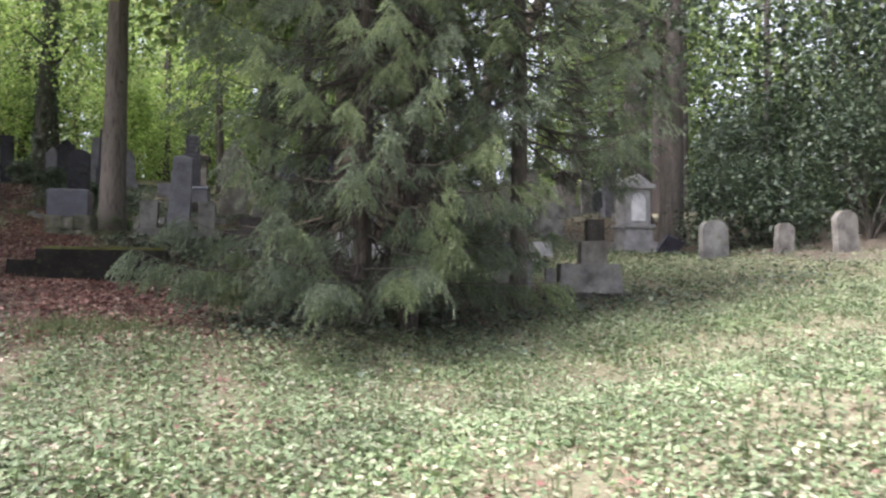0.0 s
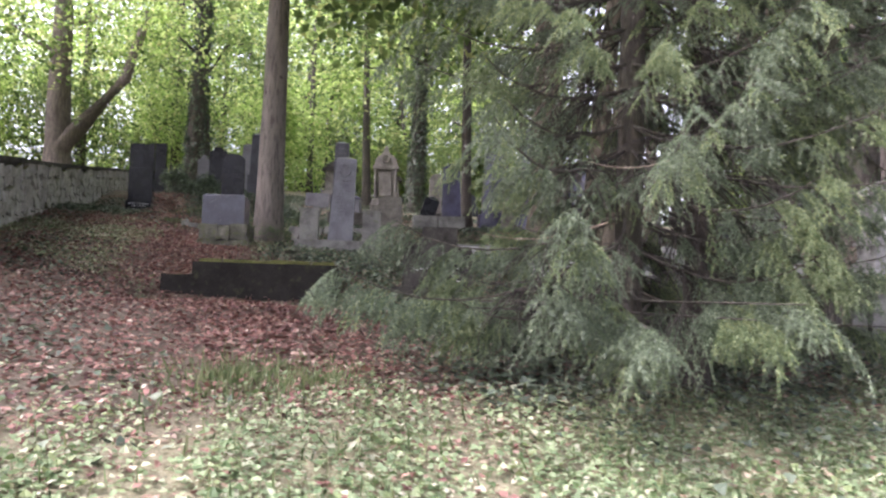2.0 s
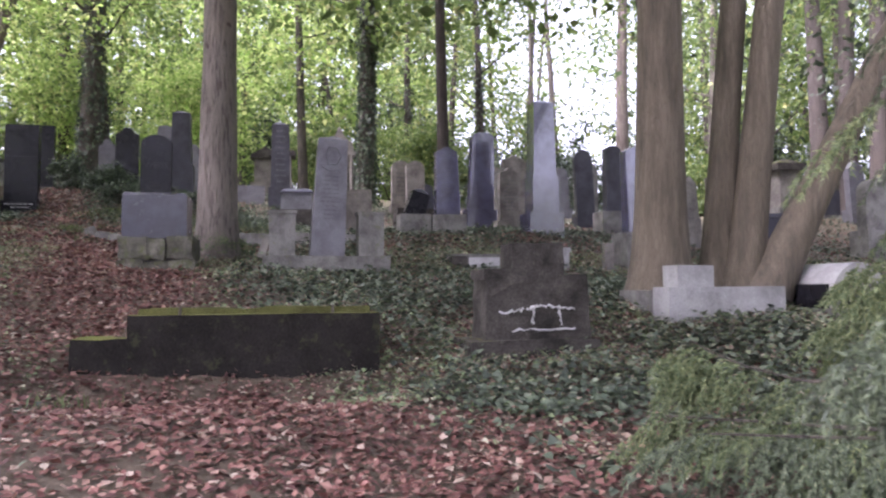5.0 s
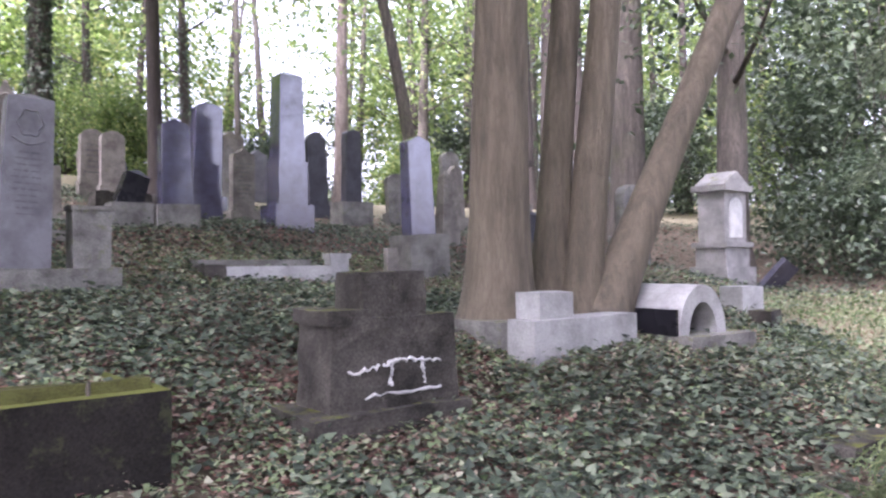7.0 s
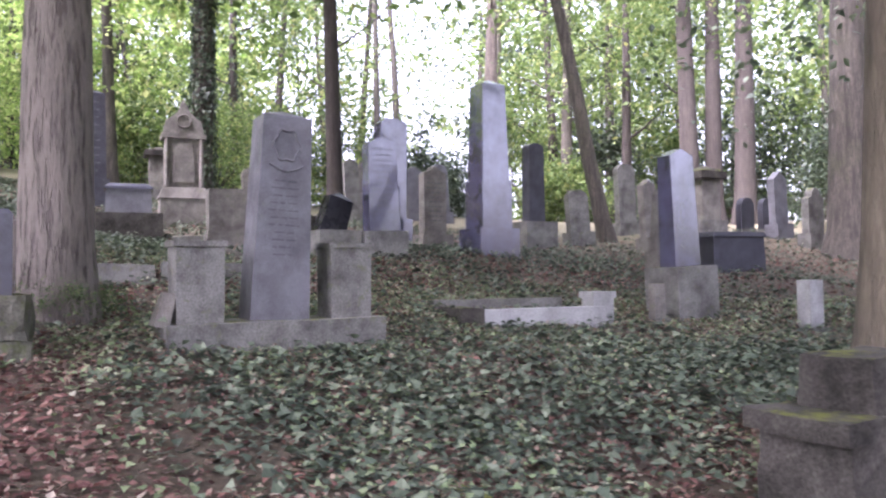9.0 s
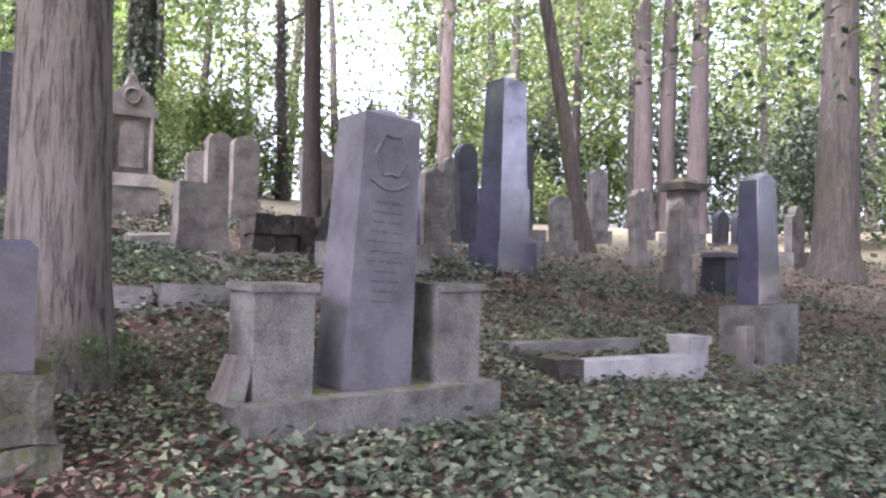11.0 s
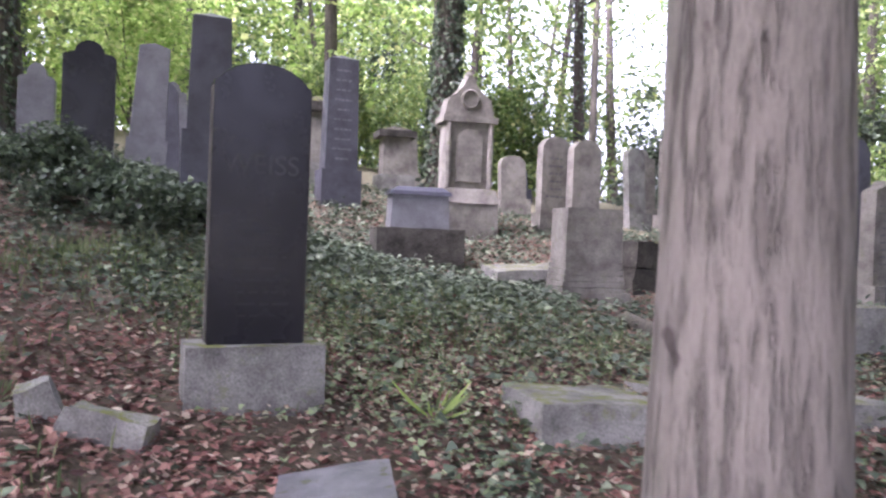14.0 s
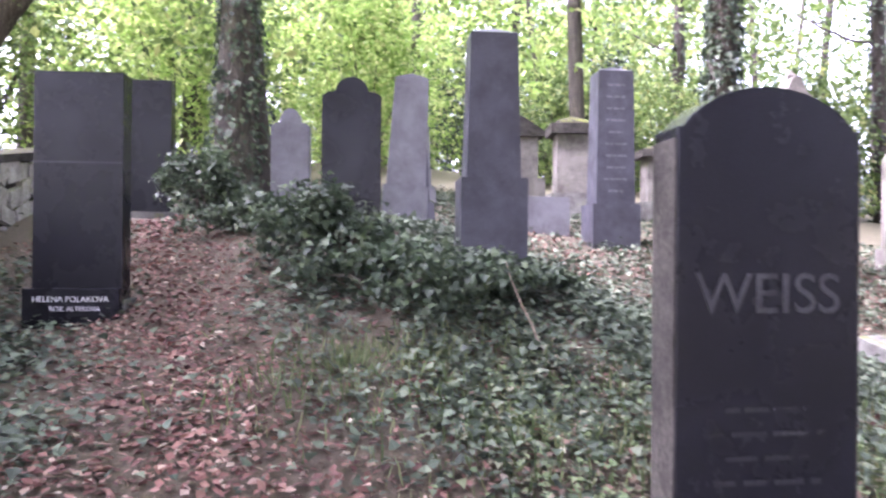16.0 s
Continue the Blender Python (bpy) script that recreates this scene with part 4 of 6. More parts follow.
md = thing("gravestone", 2.62, 9.8, 0.55, ROT - 14, "broken pale stone monument base with a square block on top", "gravestone")
part("base", rough_block(1.25, 0.6, -0.4, 0.16, y0=-0.1, amp=0.03, cuts=4, seed=61), M_BROKEN, md)
part("body", rough_block(1.0, 0.46, 0.16, 0.62, 0.92, 0.4, amp=0.012, cuts=4, seed=62), M_CONCRETE, md)
part("block", rough_block(0.4, 0.34, 0.62, 0.98, x0=0.06, y0=0.04, amp=0.008, cuts=3, seed=63), M_SAND, md)
part("shaft", rough_block(0.26, 0.26, 0.98, 1.32, x0=0.1, y0=0.08, amp=0.008, cuts=3, seed=64), M_BROKEN, md)
part("side_post", rough_block(0.16, 0.2, -0.4, 0.55, x0=-0.62, amp=0.008, cuts=3, seed=65), M_CONCRETE, md)

# pieces of broken graves on the ground
lg2 = thing("ledger_slab", -9.98, 18.75, gz(-9.98, 18.75), 24, "pale mossy ledger slab lying on rubble", "gravestone", "", (4, -3))
part("slab", rough_block(0.95, 0.8, 0.1, 0.22, 0.92, 0.76, y0=-0.4, amp=0.012, cuts=5, seed=171), M_CONCRETE, lg2)
part("rubble", rough_block(0.8, 0.6, -0.25, 0.1, 0.74, 0.56, y0=-0.28, amp=0.03, cuts=4, seed=172), M_BROKEN, lg2)
fl = thing("flat_stone", -0.2, 9.5, gz(-0.2, 9.5), ROT, "dark mossy flat stone sunk in the ivy", "stone")
part("slab", rough_block(0.75, 0.42, -0.2, 0.07, 0.7, 0.38, y0=-0.2, amp=0.015, cuts=4, seed=173), M_BROKEN, fl)
wb = thing("stone_block", 1.18, 13.55, gz(1.18, 13.55), ROT - 6, "white marble block among low kerb stones", "stone")
part("block", rough_block(0.42, 0.34, -0.2, 0.3, 0.41, 0.33, y0=-0.1, amp=0.006, cuts=3, seed=174), M_MARBLE, wb)
db = thing("stone_block", 1.08, 12.85, gz(1.08, 12.85), ROT + 8, "small dark block lying in the grass", "stone")
part("block", rough_block(0.36, 0.28, -0.2, 0.2, 0.34, 0.26, y0=-0.1, amp=0.012, cuts=3, seed=175), M_BROKEN, db)
dk = thing("grave_kerb", 0.35, 13.85, gz(0.35, 13.85), ROT, "low dark granite kerb behind an arched grave cover", "grave kerb")
part("rail", block(1.1, 0.26, -0.2, 0.2, y0=0.0, bevel=0.012), M_DARKGREY, dk)
gb = thing("stone_block", 1.45, 9.55, gz(1.45, 9.55), ROT - 8, "grey weathered stone block half hidden by spruce boughs", "stone")
part("body", rough_block(0.56, 0.4, -0.3, 0.62, 0.54, 0.38, y0=-0.1, amp=0.01, cuts=4, seed=176), M_CONCRETE, gb)
part("ledge", rough_block(0.66, 0.5, -0.3, 0.08, 0.64, 0.48, y0=-0.16, amp=0.012, cuts=3, seed=177), M_BROKEN, gb)


def stick(label, a, b, r, lift=0.0, seed=0):
    rng = np.random.default_rng(seed)
    q = np.linspace(0, 1, 9)
    x, y = a[0] + (b[0] - a[0]) * q, a[1] + (b[1] - a[1]) * q
    z = ground_z(x, y) + r + 0.012 + lift * q
    p = np.stack([x, y, z], -1) + rng.normal(0, 0.008, (9, 3)) * np.array([1, 1, 0.4])
    p[:, 0] += 0.05 * np.sin(q * 3.0 + seed)
    ob = thing("stick", a[0], a[1], gz(*a), 0, label, "stick")
    o = np.array([a[0], a[1], gz(*a)])
    link_mesh("shaft", arrays_mesh("shaft", *tube(p - o, np.linspace(r, r * 0.4, 9), 7)), M_DEADWOOD, ob)
    for k in (3, 5):
        d = np.array([b[0] - a[0], b[1] - a[1], 0.02]) * 0.22
        d[:2] = d[0] * 0.6 - d[1] * 0.5 * (-1) ** k, d[1] * 0.6 + d[0] * 0.5 * (-1) ** k
        t2 = p[k] - o + d * np.linspace(0, 1, 4)[:, None]
        link_mesh("twig", arrays_mesh("twig", *tube(t2, np.linspace(r * 0.5, r * 0.2, 4), 5)), M_DEADWOOD, ob)


stick("dry pale stick lying in leaves", (-10.04, 16.39), (-9.8, 15.75), 0.012, 0.02, 1)
stick("bare stem leaning out of the ivy", (-12.4, 15.75), (-12.85, 16.35), 0.01, 0.35, 2)
stick("dry pale stick lying in leaves", (-11.1, 12.75), (-10.78, 12.58), 0.008, 0.0, 3)

# far rows
far_label = "old weathered gravestone in a far row under the trees"
for k, (x, y, zt, w, top, mat) in enumerate(((-2.92, 23.0, 4.3, 0.54, "round", M_CONCRETE), (-1.33, 25.75, 5.26, 0.6, "round", M_CONCRETE), (-1.52, 22.2, 4.4, 0.4, "ogee", M_SAND), (2.2, 22.9, 4.23, 0.5, "crown", M_CONCRETE),
                                          (1.75, 23.6, 4.7, 0.46, "point", M_GREY), (-8.46, 25.1, 5.44, 0.42, "round", M_CONCRETE), (-7.12, 28.0, 5.66, 0.6, "point", M_GREY), (-8.3, 26.5, 5.6, 0.7, "crown", M_SAND), (-7.6, 26.2, 5.9, 0.8, "ogee", M_SAND),
                                          (-13.83, 27.2, 6.1, 0.46, "round", M_SAND), (-11.14, 27.4, 5.3, 0.5, "round", M_DARKGREY), (-7.19, 24.0, 5.04, 0.42, "crown", M_SAND), (-7.06, 22.9, 4.96, 0.55, "round", M_CONCRETE), (-5.1, 24.9, 5.3, 0.7, "round", M_CONCRETE),
                                          (-4.9, 23.4, 5.4, 0.5, "arch", M_DARKGREY), (-6.3, 27.4, 5.6, 0.55, "round", M_GREY), (6.6, 18.6, 3.37, 0.34, "flat", M_CONCRETE), (-10.9, 24.6, 5.2, 0.55, "round", M_SAND), (0.5, 27.5, 5.0, 0.5, "round", M_CONCRETE), (-17.3, 22.6, 6.3, 0.5, "crown", M_GREY), (-16.2, 20.6, 5.9, 0.5, "arch", M_DARKGREY))):
    g = gz(x, y)
    stele(x, y, g, zt, w, 0.18, mat, far_label, top, min(0.2, w * 0.4), base=[(w + 0.12, 0.34, g + 0.3)], seed=130 + k, rot=ROT + (k * 37 % 11) - 5, lean=((k * 13 % 5) - 2, (k * 7 % 7) - 3), group="far rows of gravestones")
for k, (x, y, zt) in enumerate(((0.17, 24.05, 4.94), (-13.62, 25.2, 5.9), (-14.9, 23.9, 6.3))):
    g = gz(x, y)
    h = zt - g
    t2 = thing("tomb", x, y, g, ROT - 4, "pale pillar-shaped stone monument with a heavy dark cornice", "tomb", "pillar monuments")
    part("plinth", block(0.8, 0.7, -0.4, h * 0.22, y0=-0.35), M_CONCRETE, t2)
    part("body", block(0.58, 0.5, h * 0.22, h * 0.8, y0=-0.25), M_SAND, t2)
    part("cornice", block(0.82, 0.72, h * 0.8, h * 0.9, y0=-0.36), M_BROKEN, t2)
    part("cap", hipped(0.7, 0.6, h * 0.9, h * 0.93, h * 0.07, 0.6, 0.5, -0.3), M_BROKEN, t2)
ts = thing("gravestone", 3.55, 17.3, gz(3.55, 17.3), ROT, "dark granite slab tilted against a white block", "gravestone", "", (35, 20))
part("slab", block(0.5, 0.1, -0.1, 0.6, y0=0), M_BLUE, ts)
mark_lettering()

# ---- trees ----
def trunk_line(x, y, z0, top, height, bend=0.15, n=14, seed=0, flare=1.5, r0=0.25, r1=0.12):
    """Points and radii of a trunk from (x, y, z0) leaning to top=(dx, dy) at its height."""
    rng = np.random.default_rng(seed)
    s = np.linspace(0, 1, n)
    w = np.cumsum(rng.standard_normal((n, 2)) * bend / n, axis=0)
    p = np.stack([x + top[0] * s + w[:, 0] * s, y + top[1] * s + w[:, 1] * s, z0 + height * s], -1)
    r = r0 + (r1 - r0) * s
    r = r * (1 + (flare - 1) * np.exp(-(s * height) / 0.35))
    return p, r


def crown_leaves(name, centres, radii, count, size, rng, shape=DIAMOND, droop=0.4, low=-9.0):
    c = np.asarray(centres)[rng.integers(0, len(centres), count)]
    rad = np.asarray(radii)[rng.integers(0, len(radii), count)]
    d = rng.standard_normal((count, 3)) * np.array([0.55, 0.55, 0.36])
    # clumps within the crown
    k = rng.standard_normal((max(8, count // 130), 3)) * np.array([0.6, 0.6, 0.42])
    d = k[rng.integers(0, len(k), count)] + d * np.array([0.17, 0.17, 0.1])
    pos = c + d * rad[:, None]
    pos = pos[pos[:, 2] > low]
    count = len(pos)
    return strew(name, pos, rng.uniform(0, 6.28, count), rng.normal(-droop, 0.5, count), rng.normal(0, 0.6, count), rng.uniform(0.6, 1.3, count) * size, shape)


def broadleaf(x, y, r, height, label, bark_mat, leaf_mat=None, leaves=0, crown=(5.0, 12.0, 2.6), top=(0, 0), limbs=5, limb_from=0.35, leaf_size=0.14, seed=0, ivy=0, ivy_top=6.0, name="tree", forks=(), flare=1.5, sides=12, z=None, group=""):
    rng = np.random.default_rng(100 + seed)
    z0 = (gz(x, y) if z is None else z)
    ob = thing(name, x, y, z0, 0, label, "tree", group)
    pieces = []
    p, rr = trunk_line(0, 0, -0.25, top, height, 0.5, 18, seed, flare, r, r * 0.35)
    pieces.append(tube(p, rr, sides, 0.035, seed))
    tips = [p[-1]]
    for k in range(limbs):
        s = limb_from + (0.95 - limb_from) * (k + rng.uniform(0, 0.8)) / max(1, limbs)
        i = s * (len(p) - 1)
        a = p[int(i)] + (p[min(int(i) + 1, len(p) - 1)] - p[int(i)]) * (i % 1)
        yaw = rng.uniform(0, 6.28)
        l = rng.uniform(1.2, 3.0) * (1.15 - 0.5 * s)
        q = np.linspace(0, 1, 7)[:, None]
        d = np.array([math.cos(yaw), math.sin(yaw), 0.0]) * l
        pts = a + d * q + np.array([0, 0, 1.0]) * (0.55 * l * q ** 1.4) + rng.standard_normal((7, 3)) * 0.05 * q
        r_l = r * (1 - s * 0.6) * 0.3
        pieces.append(tube(pts, np.linspace(r_l, 0.012, 7), 6))
        tips.append(pts[-1])
        for _ in range(2):
            e = pts[rng.integers(2, 6)]
            dd = rng.standard_normal(3) * np.array([0.7, 0.7, 0.35]) + np.array([0, 0, 0.15])
            q2 = np.linspace(0, 1, 4)[:, None]
            pieces.append(tube(e + dd * q2, np.linspace(max(0.012, r_l * 0.4), 0.006, 4), 6))
    for pts, r0, r1 in forks:
        pts = np.asarray(pts, float) - np.array([x, y, z0])
        pieces.append(tube(pts, np.linspace(r0, r1, len(pts)), 10, 0.03, seed + 5))
    # tubes with other side counts go in as they are: all are quads
    v, f = join(pieces)
    link_mesh("trunk", arrays_mesh("trunk", v, f, True), bark_mat, ob)
    if leaves:
        low, high, spread = crown
        cs = [t for t in tips] + [np.array([rng.normal(0, spread * 0.5) + top[0] * 0.6, rng.normal(0, spread * 0.5) + top[1] * 0.6, rng.uniform(low, high)]) for _ in range(12)]
        cs = [c for c in cs if c[2] > low - 0.5]
        me = crown_leaves("crown", cs, [spread * 0.55, spread * 0.8, spread * 0.4], leaves, leaf_size, rng, low=low - 0.8)
        link_mesh("crown", me, leaf_mat, ob)
    if ivy:
        s = rng.uniform(0, 1, ivy)
        zz = s * ivy_top
        i = np.clip(np.interp(zz, p[:, 2], np.arange(len(p))), 0, len(p) - 1)
        cx, cy, cr = np.interp(i, np.arange(len(p)), p[:, 0]), np.interp(i, np.arange(len(p)), p[:, 1]), np.interp(i, np.arange(len(p)), rr)
        a = rng.uniform(0, 6.28, ivy)
        off = cr + np.abs(rng.normal(0.03, 0.05, ivy)) * (1 + 0.6 * np.sin(a * 2 + zz))
        pos = np.stack([cx + np.cos(a) * off, cy + np.sin(a) * off, zz], -1)
        me = strew("ivy", pos, a - 1.57 + rng.normal(0, 0.5, ivy), rng.normal(-1.0, 0.4, ivy), rng.normal(0, 0.5, ivy), rng.uniform(0.07, 0.13, ivy), LOBED)
        link_mesh("ivy", me, M_LEAF_DARK, ob)
    return ob


# the first three crowns, above the view, are enlarged to shade the graves
broadleaf(-8.61, 12.1, 0.295, 13, "tall straight tree with grey-brown bark among gravestones", M_BARK_FURROWED, M_LEAF, 11000, (7.0, 11, 6.0), (-0.15, 0.2), 4, 0.55, 0.3, seed=1, flare=1.25, sides=28, name="tree", z=2.15)
broadleaf(-7.94, 20.31, 0.17, 14, "slim tree with a slight bend at its foot", M_BARK_RED, M_LEAF, 8000, (6.5, 12, 5.5), (-0.35, 0.1), 5, 0.5, 0.28, seed=2, flare=1.7, z=3.1)
broadleaf(-12.63, 25.38, 0.32, 13, "tree trunk wrapped in dark ivy", M_BARK_DARK, M_LEAF, 7000, (6.5, 12, 5.0), (0.3, 0), 6, 0.45, 0.26, seed=3, ivy=3500, ivy_top=8.0, z=4.2, group="ivy-clad trees")
broadleaf(-19.89, 20.64, 0.36, 13, "tree trunk wrapped in dark ivy", M_BARK_DARK, M_LEAF_YELLOW, 9000, (4.5, 12, 4.0), (0.3, 0.3), 6, 0.4, 0.18, seed=4, ivy=2600, ivy_top=9.0, z=4.5, group="ivy-clad trees")

# clump of four trunks from one root
cx, cy, cz = -1.75, 11.5, 1.4
clump = thing("tree", cx, cy, cz, 0, "clump of four thick trunks growing from one root", "tree")
for k, (bx, by, tx, ty, r0, r1, fl) in enumerate(((-2.3, 11.38, -2.24, 11.28, 0.29, 0.26, 1.85), (-1.76, 11.8, -1.46, 11.98, 0.18, 0.16, 1.5), (-1.48, 11.72, -1.08, 11.85, 0.2, 0.17, 1.7), (-1.34, 11.62, 1.95, 13.0, 0.22, 0.17, 1.6))):
    n = 34
    s = np.linspace(0, 1, n) ** 1.5
    h = 9.0 if k < 3 else 6.5
    lean = s if k < 3 else s ** 1.05
    pts = np.stack([bx + (tx - bx) * lean * (h / 3.6 if k < 3 else 1), by + (ty - by) * lean * (h / 3.6 if k < 3 else 1), 1.25 + h * s], -1)
    rad = (r0 + (r1 - r0) * np.minimum(1, s * 3)) * (1 - 0.25 * s) * (1 + (fl - 1) * np.exp(-s * h / 0.4))
    v, f = tube(pts - np.array([cx, cy, cz]), rad, 28, 0.012, 40 + k)
    link_mesh("trunk", arrays_mesh("trunk", v, f, True), M_BARK_SMOOTH, clump)
# wide crown above the view, added to shade the ground below
rng = np.random.default_rng(77)
me = crown_leaves("crown", [(rng.normal(-1.2, 2.3), rng.normal(1.2, 2.3), rng.uniform(6.5, 10)) for _ in range(26)], [3.0, 2.4], 13000, 0.28, rng, low=5.0)
link_mesh("crown", me, M_LEAF, clump)

# four unseen trees, added so that their crowns shade the path and graves
for k, (x, y) in enumerate(((-11.5, 3.0), (-16.5, 7.5), (-8.4, 2.4), (-19.5, 9.5))):
    broadleaf(x, y, 0.3, 13, "unseen tall tree added to shade the path and graves", M_BARK, M_LEAF, 9500, (8.0, 11, 4.6), (0.8, 0.8), 5, 0.55, 0.3, seed=60 + k, group="trees beyond the wall")

# their crowns, and the next two trees', are thickened against the sun
# three trunks far behind
for k, (x, y, r) in enumerate(((2.2, 32.2, 0.36), (3.1, 32.6, 0.33), (4.0, 32.2, 0.38))):
    broadleaf(x, y, r, 18, "dark straight trunk of a tall tree in a group of three", M_BARK_RED, M_LEAF, 4200, (7.5, 15, 3.6), (0.3 * (k - 1), 0), 4, 0.5, seed=10 + k, group="three close trunks")
broadleaf(-2.1, 23.9, 0.2, 12, "leaning slim tree trunk", M_BARK_DARK, M_LEAF, 5000, (6, 12, 2.5), (-2.3, 0.0), 4, 0.5, seed=14, z=3.1)

broadleaf(2.61, 22.1, 0.46, 14, "thick old tree trunk at the edge of the graves", M_BARK_DARK, M_LEAF, 6000, (6, 13, 3.5), (0.2, 0.1), 5, 0.45, seed=16)
broadleaf(-4.82, 31.9, 0.28, 15, "grey tree trunk behind the far graves", M_BARK, M_LEAF, 1800, (5, 13, 3.0), (0.4, 0.1), 5, 0.4, 0.2, seed=17)
broadleaf(-1.4, 38.8, 0.3, 15, "dark branching tree behind the far graves", M_BARK_DARK, M_LEAF, 1800, (4, 13, 3.0), (0.2, 0.1), 7, 0.25, 0.22, seed=18)

# forked tree by the wall
fx, fy, fz = -23.4, 17.5, 4.9
broadleaf(fx, fy, 0.5, 13, "large forked tree behind the boundary wall", M_BARK, M_LEAF, 7000, (3.5, 12, 4.5), (-1.2, 0.5), 6, 0.35, seed=15, z=fz,
          forks=[([(fx, fy, fz + 1.2), (fx + 0.5, fy + 0.7, fz + 2.4), (fx + 1.3, fy + 1.7, fz + 4.2), (fx + 1.7, fy + 2.3, fz + 7.0)], 0.36, 0.14)])

# woods around
def in_gap(x, y):
    """The stretch of woods through which the open sky shows."""
    return 90 < math.degrees(math.atan2(y - 9.0, x + 5.0)) < 109


rng = np.random.default_rng(31)
spots = []
tries = 0
while len(spots) < 62 and tries < 4000:
    tries += 1
    x, y = rng.uniform(-42, 26), rng.uniform(20, 58)
    if (x > -20 and y < 26) or (x > -14 and y < 29) or (-9 < x < 6 and y < 34):
        continue
    if x < -20 and (x + 20) * 0.6 + (y - 20) < 1.5:
        continue
    if all((x - a) ** 2 + (y - b) ** 2 > 6.5 for a, b in spots):
        spots.append((x, y))
for k, (x, y) in enumerate(spots):
    far = y > 34
    left = x < -14
    r = rng.uniform(0.13, 0.3)
    broadleaf(x, y, r, rng.uniform(13, 18), "tall woodland tree with thin foliage", M_BARK_RED if k % 3 else M_BARK_DARK, M_LEAF_YELLOW if (left and k % 3 == 0) else M_LEAF, 3200 if left else 450 if in_gap(x, y) else 1800, (2.0 if left else 4.5, 13, 3.2), (rng.normal(0, 0.8), rng.normal(0, 0.5)), 5, 0.25, 0.27 if far else 0.22, seed=200 + k, sides=8, ivy=500 if k % 5 == 0 else 0, group="woodland trees")

for k, (x, y) in enumerate(((-26.5, 13.5), (-30.0, 17.0), (-27.0, 9.0), (-33.0, 12.0), (-22.5, 6.5), (-31.0, 24.0), (-36.0, 18.0), (-25.0, 24.5))):
    broadleaf(x, y, 0.25, 14, "leafy tree behind the boundary wall", M_BARK_DARK, M_LEAF_YELLOW if k % 3 != 1 else M_LEAF, 4600, (2.0, 11, 4.2), (0, 0), 6, 0.25, 0.24, seed=260 + k, sides=8, group="trees beyond the wall")

def far_woods(label, a0, a1, count, mats, seed):
    """Leafy boughs of the far woods between two bearings, in layered sprays with gaps."""
    rng = np.random.default_rng(seed)
    for mat, share in mats:
        n = int(count * share / 45)
        az, dist = np.radians(rng.uniform(a0, a1, n)), rng.uniform(38, 56, n)
        cx, cy = -5 + dist * np.cos(az), 9 + dist * np.sin(az)
        cz = ground_z(cx, cy) + rng.uniform(0.3, 17, n)
        gap = (np.degrees(az) > 90) & (np.degrees(az) < 109)
        keep = ~gap | (rng.uniform(0, 1, n) < np.where(cz < 9, 0.35, 0.1))
        c = np.stack([cx, cy, cz], -1)[keep]
        k = np.repeat(np.arange(len(c)), 45)
        off = rng.standard_normal((len(k), 3)) * np.array([0.95, 0.95, 0.24])
        off[:, 2] -= 0.12 * np.hypot(off[:, 0], off[:, 1])
        m = len(k)
        me = strew("far_foliage", c[k] + off, rng.uniform(0, 6.28, m), rng.normal(-0.4, 0.4, m), rng.normal(0, 0.5, m), rng.uniform(0.28, 0.55, m), DIAMOND)
        tagged(link_mesh("far_foliage", me, mat), label, "foliage", kind="stuff")


far_woods("bright yellow-green foliage of the far woods", 104, 175, 60000, ((M_LEAF_YELLOW, 0.75), (M_LEAF, 0.25)), 701)
far_woods("green foliage of the far woods", 15, 104, 72000, ((M_LEAF, 0.6), (M_LEAF_DARK, 0.4)), 702)

# added, unseen woods that close the sides and back, sparse eastward for light
ring = []
for k in range(46):
    a = rng.uniform(-2.7, -1.15) if k % 5 else rng.uniform(-1.15, 0.4)
    d = rng.uniform(24, 42) if a < -1.15 else rng.uniform(44, 60)
    ring.append((2 + d * math.cos(a), 4 + d * math.sin(a)))
for k, (x, y) in enumerate(ring):
    broadleaf(x, y, rng.uniform(0.18, 0.32), rng.uniform(10, 14), "tall woodland tree with thin foliage", M_BARK_DARK, M_LEAF, 1500, (2.5, 12, 3.6), (rng.normal(0, 0.6), rng.normal(0, 0.5)), 4, 0.25, 0.3, seed=300 + k, sides=6, group="woodland trees")


